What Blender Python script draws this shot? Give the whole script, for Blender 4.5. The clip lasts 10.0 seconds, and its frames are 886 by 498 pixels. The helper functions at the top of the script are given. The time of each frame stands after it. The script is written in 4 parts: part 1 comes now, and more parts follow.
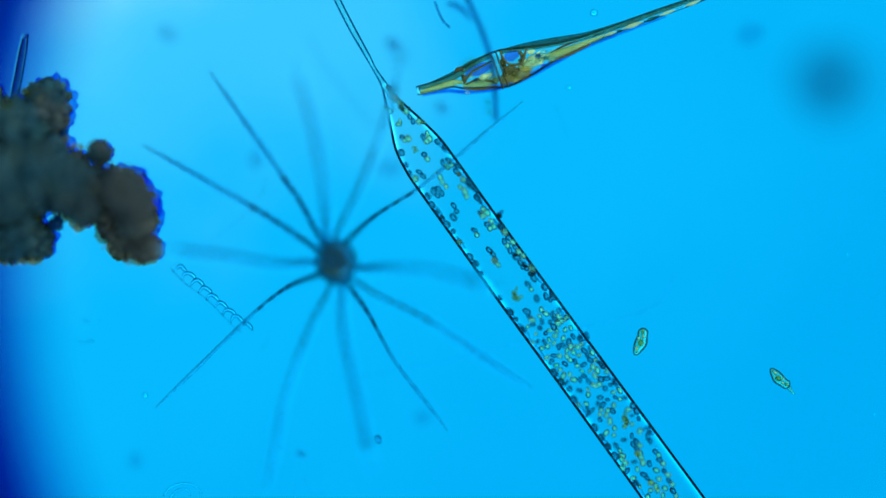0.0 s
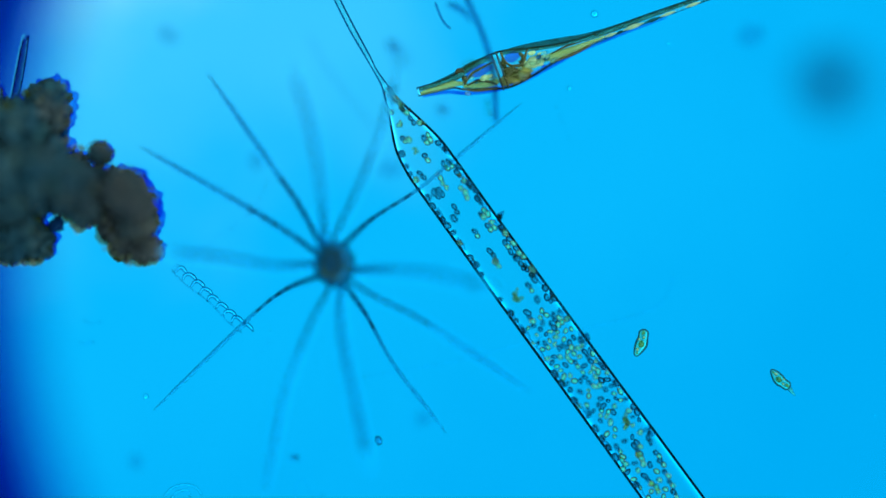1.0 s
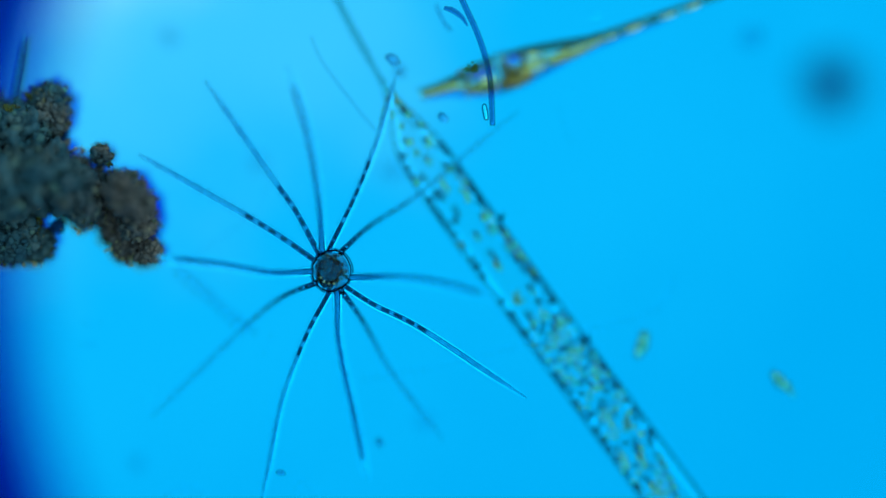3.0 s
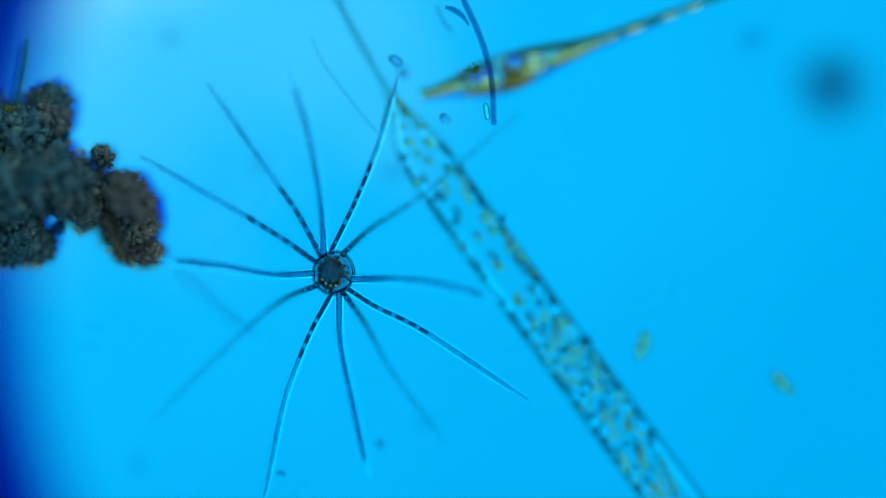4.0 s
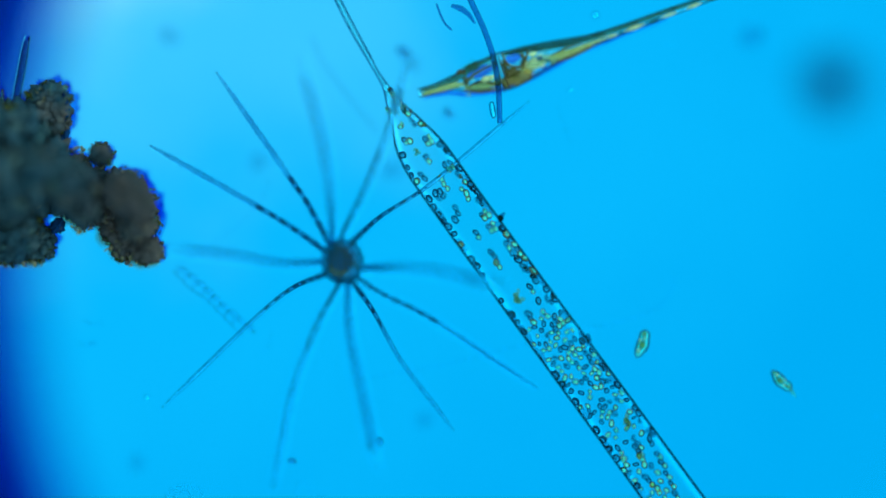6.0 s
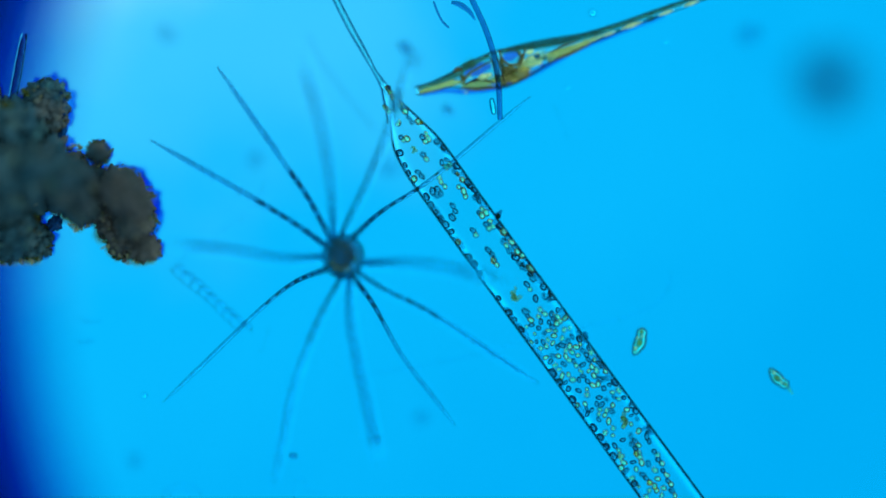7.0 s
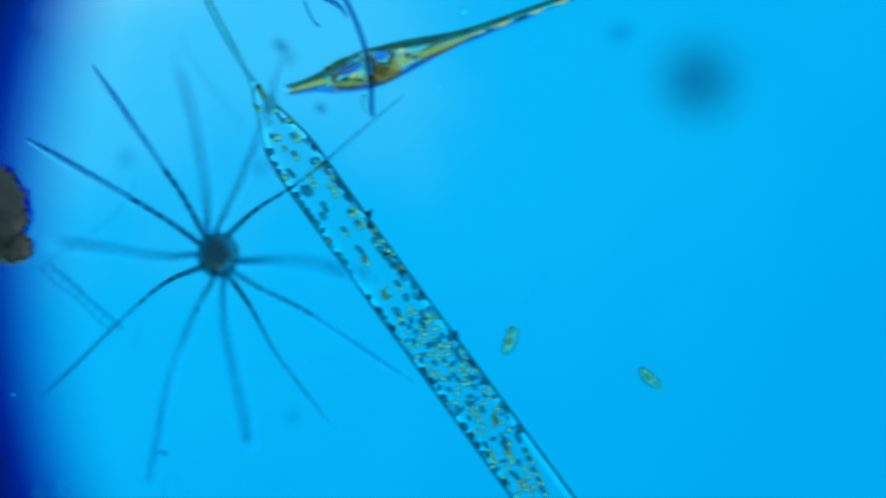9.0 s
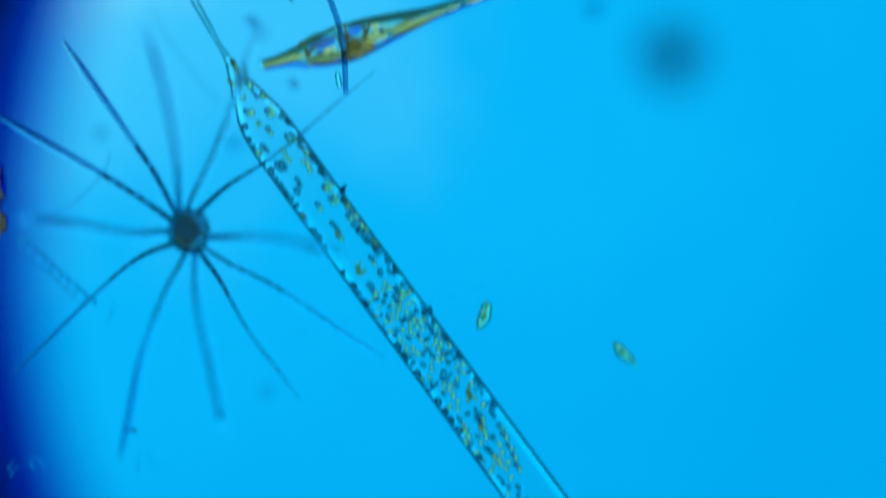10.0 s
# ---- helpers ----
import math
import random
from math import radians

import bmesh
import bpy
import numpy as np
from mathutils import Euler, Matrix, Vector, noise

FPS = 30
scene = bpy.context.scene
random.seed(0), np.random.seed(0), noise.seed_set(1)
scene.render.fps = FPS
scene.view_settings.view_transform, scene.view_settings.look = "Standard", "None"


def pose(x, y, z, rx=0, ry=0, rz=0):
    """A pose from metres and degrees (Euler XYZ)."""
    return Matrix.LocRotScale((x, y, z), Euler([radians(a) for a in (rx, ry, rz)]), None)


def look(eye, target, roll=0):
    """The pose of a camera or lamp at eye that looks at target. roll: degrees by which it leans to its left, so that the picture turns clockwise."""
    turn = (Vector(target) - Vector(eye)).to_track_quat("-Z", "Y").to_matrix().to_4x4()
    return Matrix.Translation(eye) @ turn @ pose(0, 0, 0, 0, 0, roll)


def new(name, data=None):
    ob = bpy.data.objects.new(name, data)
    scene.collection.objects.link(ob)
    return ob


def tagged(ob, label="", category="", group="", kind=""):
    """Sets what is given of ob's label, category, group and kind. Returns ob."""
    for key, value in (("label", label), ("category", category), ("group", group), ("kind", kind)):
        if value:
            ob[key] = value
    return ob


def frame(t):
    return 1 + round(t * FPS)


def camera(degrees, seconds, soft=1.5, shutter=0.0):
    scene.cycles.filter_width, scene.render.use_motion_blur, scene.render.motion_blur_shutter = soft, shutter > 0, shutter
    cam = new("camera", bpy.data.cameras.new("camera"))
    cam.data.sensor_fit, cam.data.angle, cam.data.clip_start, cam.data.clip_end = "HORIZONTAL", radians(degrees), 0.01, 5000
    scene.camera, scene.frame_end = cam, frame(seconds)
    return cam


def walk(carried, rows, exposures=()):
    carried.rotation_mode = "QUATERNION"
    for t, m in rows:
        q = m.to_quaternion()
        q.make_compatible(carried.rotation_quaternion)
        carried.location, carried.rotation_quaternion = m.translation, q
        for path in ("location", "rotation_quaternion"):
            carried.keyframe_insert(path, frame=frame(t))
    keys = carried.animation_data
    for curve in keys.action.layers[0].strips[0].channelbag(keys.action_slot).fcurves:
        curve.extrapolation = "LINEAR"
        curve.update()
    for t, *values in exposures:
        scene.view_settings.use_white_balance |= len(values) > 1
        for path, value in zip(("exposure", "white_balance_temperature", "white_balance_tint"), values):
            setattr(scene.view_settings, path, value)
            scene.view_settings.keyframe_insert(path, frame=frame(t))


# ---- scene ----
# A drop of plankton under a microscope, drawn ten thousand times its size: 1 cm here is 1 micrometre there.
FOV = 1.0
WIDE = 4.0
DIST = WIDE / 2 / math.tan(radians(FOV / 2))
S = WIDE / 1568

cam = camera(FOV, 10.0, soft=1.5, shutter=0.8)
cam.data.dof.use_dof = True
cam.data.dof.focus_distance = DIST
cam.data.dof.aperture_fstop = cam.data.lens * 0.001 / (0.16 * DIST)

# seconds, slide shift across and down, focus height
STAGE = [
    (0.0, -1, -2, -0.025), (0.25, -5, -5, -0.025), (0.5, -11, -10, -0.025), (0.75, -5, -5, -0.025), (1.0, 0, 0, -0.025), (1.5, 0, 1, -0.025), (2.0, -5, -4, -0.01),
    (2.25, -3, -2, 0.06), (2.5, 0, 1, 0.11), (2.7, 1, 2, 0.2), (3.2, 2, 4, 0.28), (4.0, 3, 5, 0.3), (4.5, 1, 2, 0.285),
    (4.75, 2, 2, 0.25), (5.0, 3, 3, 0.14), (5.25, 4, 3, 0.1), (5.5, 4, 4, 0.08), (6.2, 1, 1, 0.08), (7.0, -3, -2, 0.07),
    (7.5, -13, -10, 0.07), (8.0, -5, -2, 0.07), (8.5, -8, -3, 0.07), (8.6, -16, -3, 0.07), (8.7, -62, -3, 0.07), (8.8, -115, -4, 0.07), (8.9, -190, -4, 0.07),
    (9.0, -232, -4, 0.07), (9.1, -262, -6, 0.07), (9.2, -274, -8, 0.07), (9.3, -279, -10, 0.07), (9.5, -279, -11, 0.07),
    (9.8, -279, -13, 0.07), (9.9, -279, -18, 0.07), (10.0, -278, -48, 0.07)]


def eye_at(ox, oy, zf):
    return (-ox * S, oy * S, DIST + zf)


walk(cam, [(t, pose(*eye_at(ox, oy, zf))) for t, ox, oy, zf in STAGE], [(0, 0.0), (8.5, 0.0), (9.3, -0.12), (10.0, -0.07)])

# ---- light: the blue condenser lamp under the slide, and an added fill from above ----
world = bpy.data.worlds.new("world")
world.use_nodes = True
world.node_tree.nodes["Background"].inputs[0].default_value = (0.02, 0.21, 0.34, 1)
world.node_tree.nodes["Background"].inputs[1].default_value = 1.0
scene.world = world

# unseen soft fill, added to bring out the yellow and brown pigments
sun = new("top_fill", bpy.data.lights.new("top_fill", "SUN"))
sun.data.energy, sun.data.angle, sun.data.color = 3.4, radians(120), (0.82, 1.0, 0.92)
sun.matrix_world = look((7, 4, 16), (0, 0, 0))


# the lamp far beneath, with a bright middle and a bright ring set a little off centre, the ring added to give bright
# rims: its radius, its depth, its glow by distance from the middle
LAMP_R, LAMP_Z, LAMP_GAIN = 200.0, -600.0, 1.011
LAMP_FALL = ((0, 1.55), (12, 1.45), (26, 1.12), (40, 0.82), (52, 0.75), (60, 1.1), (70, 2.5), (112, 2.5), (138, 0.3), (200, 0.06))

# ---- materials ----
def material(name):
    m = bpy.data.materials.new(name)
    m.use_nodes = True
    nt = m.node_tree
    nt.nodes.clear()
    out = nt.nodes.new("ShaderNodeOutputMaterial")

    def node(kind, **values):
        n = nt.nodes.new("ShaderNode" + kind)
        for k, v in values.items():
            n.inputs[k.replace("_", " ")].default_value = v
        return n

    def link(a, b):
        nt.links.new(a, b)
    return m, out, node, link


def mixed(node, link, a, b, fac):
    m = node("MixShader")
    m.inputs[0].default_value = fac
    link(a.outputs[0], m.inputs[1])
    link(b.outputs[0], m.inputs[2])
    return m


def ramp(node, link, source, stops):
    r = node("ValToRGB")
    e = r.color_ramp.elements
    while len(e) < len(stops):
        e.new(0.5)
    for el, (p, c) in zip(e, stops):
        el.position, el.color = p, (*c, 1)
    link(source, r.inputs[0])
    return r


def noise_of(node, link, scale, detail=3.0, rough=0.55):
    c = node("TexCoord")
    n = node("TexNoise", Scale=scale, Detail=detail, Roughness=rough)
    link(c.outputs["Object"], n.inputs["Vector"])
    return n


def bumped(node, link, source, target, strength, distance):
    b = node("Bump", Strength=strength, Distance=distance)
    link(source, b.inputs["Height"])
    link(b.outputs[0], target.inputs["Normal"])


def silica(name, color, ior, rough=0.0, body=None, share=0.0, bump=0.0, scale=40.0):
    """Clear cell wall: refracts, with a share of pigmented body in it."""
    m, out, node, link = material(name)
    g = node("BsdfRefraction", Color=(*color, 1), IOR=ior, Roughness=rough)
    last = g
    if bump:
        bumped(node, link, noise_of(node, link, scale).outputs["Fac"], g, bump, 0.004)
    if body:
        d = node("BsdfDiffuse")
        r = ramp(node, link, noise_of(node, link, scale).outputs["Fac"], [(0.3, [c * 0.6 for c in body]), (0.7, body)])
        link(r.outputs[0], d.inputs["Color"])
        last = mixed(node, link, g, d, share)
    link(last.outputs[0], out.inputs[0])
    return m


def stain(name, dark, light, scale, body=(0.02, 0.02, 0.02), share=0.2):
    """Pigment in the water: lets tinted light through, with a share of matt body."""
    m, out, node, link = material(name)
    t = node("BsdfTransparent")
    r = ramp(node, link, noise_of(node, link, scale).outputs["Fac"], [(0.32, dark), (0.68, light)])
    link(r.outputs[0], t.inputs["Color"])
    d = node("BsdfDiffuse", Color=(*body, 1))
    link(mixed(node, link, t, d, share).outputs[0], out.inputs[0])
    return m


def lamp_material():
    m, out, node, link = material("lamp_glow")
    c = node("TexCoord")
    away = node("VectorMath")
    away.operation = "LENGTH"
    link(c.outputs["Object"], away.inputs[0])
    share = node("Math")
    share.operation = "MULTIPLY"
    share.inputs[1].default_value = 1 / LAMP_R
    link(away.outputs["Value"], share.inputs[0])
    glow = ramp(node, link, share.outputs[0], [(r / LAMP_R, [v / 3.0] * 3) for r, v in LAMP_FALL])
    lean = node("VectorMath")
    lean.operation = "DOT_PRODUCT"
    lean.inputs[1].default_value = (-0.0022, 0.0022, 0)
    link(c.outputs["Object"], lean.inputs[0])
    gain = node("MapRange")
    for key, value in (("From Min", -1.0), ("From Max", 1.0), ("To Min", 0.0), ("To Max", 6.0 * LAMP_GAIN)):
        gain.inputs[key].default_value = value
    link(lean.outputs["Value"], gain.inputs["Value"])
    e = node("Emission")
    link(glow.outputs[0], e.inputs["Color"])
    link(gain.outputs[0], e.inputs["Strength"])
    link(e.outputs[0], out.inputs[0])
    return m


def lamp_tint_material():
    """Blue field light painted on a film: paler towards one corner, cloudy."""
    m, out, node, link = material("lamp_tint")
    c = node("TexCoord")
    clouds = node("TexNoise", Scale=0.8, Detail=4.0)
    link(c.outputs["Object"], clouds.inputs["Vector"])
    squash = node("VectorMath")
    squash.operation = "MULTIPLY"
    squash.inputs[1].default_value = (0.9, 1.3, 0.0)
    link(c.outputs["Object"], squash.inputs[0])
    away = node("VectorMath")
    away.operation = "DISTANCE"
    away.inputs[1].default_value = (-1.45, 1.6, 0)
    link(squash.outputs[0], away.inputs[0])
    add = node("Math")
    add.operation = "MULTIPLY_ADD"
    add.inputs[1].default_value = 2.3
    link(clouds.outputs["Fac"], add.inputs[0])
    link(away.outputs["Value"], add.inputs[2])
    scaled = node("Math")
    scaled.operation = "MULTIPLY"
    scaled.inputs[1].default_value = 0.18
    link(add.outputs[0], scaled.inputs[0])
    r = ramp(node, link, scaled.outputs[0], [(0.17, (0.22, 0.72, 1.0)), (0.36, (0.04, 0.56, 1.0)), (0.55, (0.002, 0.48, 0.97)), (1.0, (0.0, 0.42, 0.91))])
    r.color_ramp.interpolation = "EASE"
    t = node("BsdfTransparent")
    link(r.outputs[0], t.inputs["Color"])
    link(t.outputs[0], out.inputs[0])
    return m


def matt(name, a, b, scale, translucent=0.0, bump=0.0):
    m, out, node, link = material(name)
    n = noise_of(node, link, scale, 6.0, 0.68)
    r = ramp(node, link, n.outputs["Fac"], [(0.3, a), (0.7, b)])
    d = node("BsdfDiffuse")
    link(r.outputs[0], d.inputs["Color"])
    last = d
    if bump:
        bumped(node, link, n.outputs["Fac"], d, bump, 0.01)
    if translucent:
        t = node("BsdfTranslucent")
        link(r.outputs[0], t.inputs["Color"])
        last = mixed(node, link, d, t, translucent)
    link(last.outputs[0], out.inputs[0])
    return m


def crumb_material(name, apart_grains=False):
    """Caked crumbs: teal-grey and brown patches with fine mottling."""
    m, out, node, link = material(name)
    fine = noise_of(node, link, 9.0, 8.0, 0.74)
    teal = ramp(node, link, fine.outputs["Fac"], [(0.3, (0.015, 0.085, 0.14)), (0.5, (0.045, 0.12, 0.16)), (0.7, (0.11, 0.175, 0.175))])
    brown = ramp(node, link, fine.outputs["Fac"], [(0.3, (0.07, 0.096, 0.118)), (0.7, (0.17, 0.162, 0.15))])
    c = node("TexCoord")
    apart = node("SeparateXYZ")
    link(c.outputs["Object"], apart.inputs[0])
    coarse = node("TexNoise", Scale=4.5, Detail=3.0)
    link(c.outputs["Object"], coarse.inputs["Vector"])
    # teal share grows leftward: veiling glare over the clump put into the colour
    lean = node("Math")
    lean.operation = "MULTIPLY_ADD"
    lean.inputs[1].default_value = 0.8
    link(apart.outputs["X"], lean.inputs[0])
    link(coarse.outputs["Fac"], lean.inputs[2])
    share = ramp(node, link, lean.outputs[0], [(0.46, (0, 0, 0)), (0.74, (1, 1, 1))])
    mix = node("MixRGB")
    link(share.outputs[0], mix.inputs[0])
    link(teal.outputs[0], mix.inputs[1])
    link(brown.outputs[0], mix.inputs[2])
    color = mix
    if apart_grains:
        geo = node("NewGeometry")
        worn = ramp(node, link, geo.outputs["Random Per Island"], [(0.0, (0.62, 0.7, 0.74)), (0.8, (1.0, 1.0, 0.96)), (1.0, (1.5, 1.45, 1.1))])
        color = node("MixRGB")
        color.blend_type = "MULTIPLY"
        color.inputs[0].default_value = 1.0
        link(mix.outputs[0], color.inputs[1])
        link(worn.outputs[0], color.inputs[2])
    d = node("BsdfDiffuse")
    link(color.outputs[0], d.inputs["Color"])
    bumped(node, link, fine.outputs["Fac"], d, 0.8, 0.02)
    t = node("BsdfTranslucent")
    link(color.outputs[0], t.inputs["Color"])
    link(mixed(node, link, d, t, 0.3).outputs[0], out.inputs[0])
    return m


LAMP = lamp_material()
LAMP_TINT = lamp_tint_material()
STOP = matt("blackened_metal", (0.002, 0.003, 0.006), (0.004, 0.005, 0.01), 3.0)
FRINGE = stain("blue_edge_fringe", (0.01, 0.23, 0.69), (0.01, 0.27, 0.73), 0.5, (0.0, 0.0, 0.0), 0.0)
WALL = silica("frustule_wall", (0.985, 0.995, 0.99), 1.14)
GRANULE = silica("chloroplast", (1.0, 0.99, 0.7), 1.23, 0.0, (0.5, 0.6, 0.16), 0.05, 0.0, 30)
GRANULE_CORE = matt("granule_core", (0.16, 0.5, 0.3), (0.62, 1.0, 0.6), 60, 0.3)
GRANULE_DARK = silica("dark_chloroplast", (0.5, 0.64, 0.66), 1.23, 0.0, (0.03, 0.12, 0.1), 0.05, 0.0, 30)
BAND = stain("band_pigment", (0.42, 0.7, 0.75), (0.66, 0.84, 0.87), 24, (0.01, 0.12, 0.12), 0.05)
STAR_HALO = silica("star_halo_sheath", (1.0, 1.0, 1.0), 1.052)
ARM_TIP = silica("thin_arm_sheath", (0.93, 0.97, 0.96), 1.15)
STAR_MID = stain("star_mid_plasm", (0.32, 0.5, 0.62), (0.46, 0.64, 0.74), 14, (0.02, 0.08, 0.1), 0.03)
STAR_PALE = stain("pale_star_chloroplast", (0.15, 0.34, 0.44), (0.3, 0.5, 0.56), 20, (0.05, 0.16, 0.1), 0.08)
STAR_CORE = silica("star_plasm", (0.84, 0.92, 0.94), 1.14)

STAR_BODY = silica("star_body", (0.84, 0.91, 0.93), 1.11)
STAR_FILL = stain("star_cytoplasm", (0.17, 0.32, 0.38), (0.62, 0.74, 0.72), 44, (0.06, 0.07, 0.07), 0.06)
STAR_STRAND = stain("star_strand", (0.56, 0.7, 0.78), (0.74, 0.85, 0.89), 20, (0.03, 0.08, 0.08), 0.03)
STAR_HAZE = stain("star_haze", (0.5, 0.66, 0.7), (0.66, 0.78, 0.8), 22, (0.1, 0.14, 0.1), 0.05)
STAR_MOSS = stain("star_moss", (0.56, 0.68, 0.6), (0.75, 0.84, 0.74), 28, (0.2, 0.18, 0.08), 0.12)
STAR_DARK = stain("star_chloroplast", (0.12, 0.27, 0.37), (0.24, 0.42, 0.52), 20, (0.04, 0.08, 0.07), 0.06)
THECA = silica("theca", (0.96, 0.99, 0.96), 1.12, 0.0, (0.24, 0.4, 0.08), 0.03, 0.2, 30)
AMBER = stain("amber_cytoplasm", (0.28, 0.44, 0.32), (0.48, 0.62, 0.46), 16, (0.2, 0.18, 0.08), 0.4)
OLIVE = stain("olive_cytoplasm", (0.2, 0.4, 0.36), (0.42, 0.62, 0.54), 18, (0.05, 0.13, 0.06), 0.14)
YELLOW = stain("yellow_cytoplasm", (0.44, 0.66, 0.42), (0.72, 0.9, 0.62), 16, (0.42, 0.44, 0.13), 0.3)
BROWN = matt("brown_cytoplasm", (0.04, 0.045, 0.03), (0.11, 0.1, 0.05), 18, 0.25, 0.4)
HAZEL = stain("hazel_cytoplasm", (0.48, 0.64, 0.46), (0.74, 0.86, 0.66), 20, (0.42, 0.38, 0.12), 0.35)
VACUOLE = stain("vacuole", (0.05, 0.52, 0.9), (0.2, 0.62, 1.0), 14, (0.02, 0.1, 0.2), 0.02)
PALE_FILL = matt("pale_cytoplasm", (0.36, 0.56, 0.32), (0.7, 0.88, 0.56), 20, 0.4, 0.2)
PALE = silica("pale_granule", (0.9, 0.97, 0.9), 1.12, 0.0, (0.4, 0.8, 0.6), 0.2, 0.0, 30)
CORE = crumb_material("detritus_core")
EDGE_GRAIN = silica("amber_grain", (0.78, 0.86, 0.6), 1.15, 0.0, (0.2, 0.22, 0.07), 0.15, 0.0, 30)
SHRED = matt("olive_shred", (0.08, 0.13, 0.11), (0.36, 0.38, 0.2), 22, 0.3)
FLECK = matt("pale_fleck", (0.22, 0.25, 0.14), (0.6, 0.6, 0.36), 30, 0.3)
FOLD_LEAK = matt("blue_light_leak", (0.004, 0.035, 0.14), (0.008, 0.08, 0.26), 12, 0.3)
# blue colour fringe of the optics, put on as a stain
BLUE_FRINGE = stain("blue_fringe", (0.14, 0.42, 0.88), (0.4, 0.68, 0.96), 9, (0.0, 0.05, 0.2), 0.0)
# its yellow-white counterpart on the lower left edges, also a stain
PALE_FRINGE = stain("pale_fringe", (0.5, 0.75, 0.6), (0.8, 0.92, 0.8), 16, (0.36, 0.4, 0.2), 0.3)
GRAIN = crumb_material("detritus_grain", True)
CELL_FILL = stain("cell_content", (0.4, 0.66, 0.4), (0.7, 0.9, 0.6), 30, (0.24, 0.5, 0.2), 0.3)
CELL = silica("small_cell", (0.72, 0.88, 0.7), 1.13, 0.0, (0.16, 0.34, 0.12), 0.08, 0.3, 40)
THREAD = silica("clear_thread", (0.97, 0.98, 1.0), 1.16)
COIL = silica("coil_wall", (0.92, 0.96, 1.0), 1.32)
ROD = silica("needle_wall", (0.6, 0.72, 0.82), 1.05, 0.0, (0.05, 0.1, 0.08), 0.04)
CAPSULE = silica("capsule_wall", (0.92, 0.98, 0.92), 1.25)
SPINE = silica("broken_spine", (0.36, 0.53, 0.68), 1.12, 0.0, (0.02, 0.03, 0.04), 0.05)
DUST = stain("dust", (0.22, 0.36, 0.48), (0.4, 0.54, 0.66), 6, (0.02, 0.02, 0.02), 0.2)
FAINT = stain("faint_dust", (0.76, 0.88, 0.93), (0.86, 0.93, 0.96), 6, (0.02, 0.02, 0.02), 0.02)
SMUDGE = silica("smudge", (0.6, 0.72, 0.8), 1.1, 0.0, (0.02, 0.03, 0.04), 0.06)
MOSS = stain("moss_pigment", (0.66, 0.78, 0.66), (0.84, 0.92, 0.8), 20, (0.12, 0.22, 0.08), 0.1)
SPIKE = silica("spike_core", (0.8, 0.95, 0.92), 1.25)
BUBBLE = silica("bubble", (0.97, 0.99, 1.0), 1.1)


# ---- building helpers ----
def at(x, y, z=0.0):
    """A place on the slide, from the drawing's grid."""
    return Vector(((x - 784) * S, (441 - y) * S, z))


def part(name, bm, mat, parent=None, label="", smooth=True):
    me = bpy.data.meshes.new(name)
    bm.to_mesh(me)
    bm.free()
    for p in me.polygons:
        p.use_smooth = smooth
    me.materials.append(mat)
    ob = new(name, me)
    if parent is not None:
        ob.parent = parent
    if label:
        tagged(ob, label)
    return ob


def empty(name, place, label, category, group="", kind=""):
    ob = new(name)
    ob.location = place
    ob.empty_display_size = 0.05
    return tagged(ob, label, category, group, kind)


def curve_through(points, steps=8):
    """A smooth line through points (x, y, z, radius)."""
    p = [np.array(q, float) for q in points]
    p = [2 * p[0] - p[1]] + p + [2 * p[-1] - p[-2]]
    out = []
    for i in range(1, len(p) - 2):
        a, b, c, d = p[i - 1:i + 3]
        for k in range(steps):
            u = k / steps
            out.append(0.5 * (2 * b + (c - a) * u + (2 * a - 5 * b + 4 * c - d) * u * u + (3 * b - a - 3 * c + d) * u ** 3))
    out.append(p[-2])
    return out


def loft(bm, line, n=12, flip=False, flat=1.0):
    """Rings along a line of (x, y, z, radius), closed at both ends."""
    rings = []
    pts = [Vector(q[:3]) for q in line]
    side = None
    for i, q in enumerate(line):
        d = (pts[min(i + 1, len(pts) - 1)] - pts[max(i - 1, 0)]).normalized()
        up = Vector((0, 0, 1))
        side = d.cross(up).normalized()
        top = side.cross(d).normalized()
        r = max(q[3], 0.0004)
        ring = []
        for k in range(n):
            a = 2 * math.pi * k / n
            ring.append(bm.verts.new(pts[i] + side * (math.cos(a) * r) + top * (math.sin(a) * r * flat)))
        rings.append(ring)
    faces = []
    for a, b in zip(rings, rings[1:]):
        for k in range(n):
            f = (a[k], a[(k + 1) % n], b[(k + 1) % n], b[k])
            faces.append(bm.faces.new(f[::-1] if flip else f))
    for ring, turn in ((rings[0], True), (rings[-1], False)):
        f = ring[::-1] if turn else ring
        bm.faces.new(f[::-1] if flip else f)
    return bm


def hollow(line, wall, n=16, flat=1.0):
    """A closed tube with a wall of that thickness."""
    bm = bmesh.new()
    loft(bm, line, n, flat=flat)
    bmesh.ops.recalc_face_normals(bm, faces=bm.faces)
    inner = bmesh.new()
    loft(inner, [(*q[:3], max(q[3] - wall, q[3] * 0.35)) for q in line[1:-1]], n, flat=flat)
    bmesh.ops.recalc_face_normals(inner, faces=inner.faces)
    bmesh.ops.reverse_faces(inner, faces=inner.faces)
    me = bpy.data.meshes.new("inner")
    inner.to_mesh(me)
    inner.free()
    bm.from_mesh(me)
    bpy.data.meshes.remove(me)
    return bm


def tube(line, n=8, flat=1.0):
    bm = loft(bmesh.new(), line, n, flat=flat)
    bmesh.ops.recalc_face_normals(bm, faces=bm.faces)
    return bm


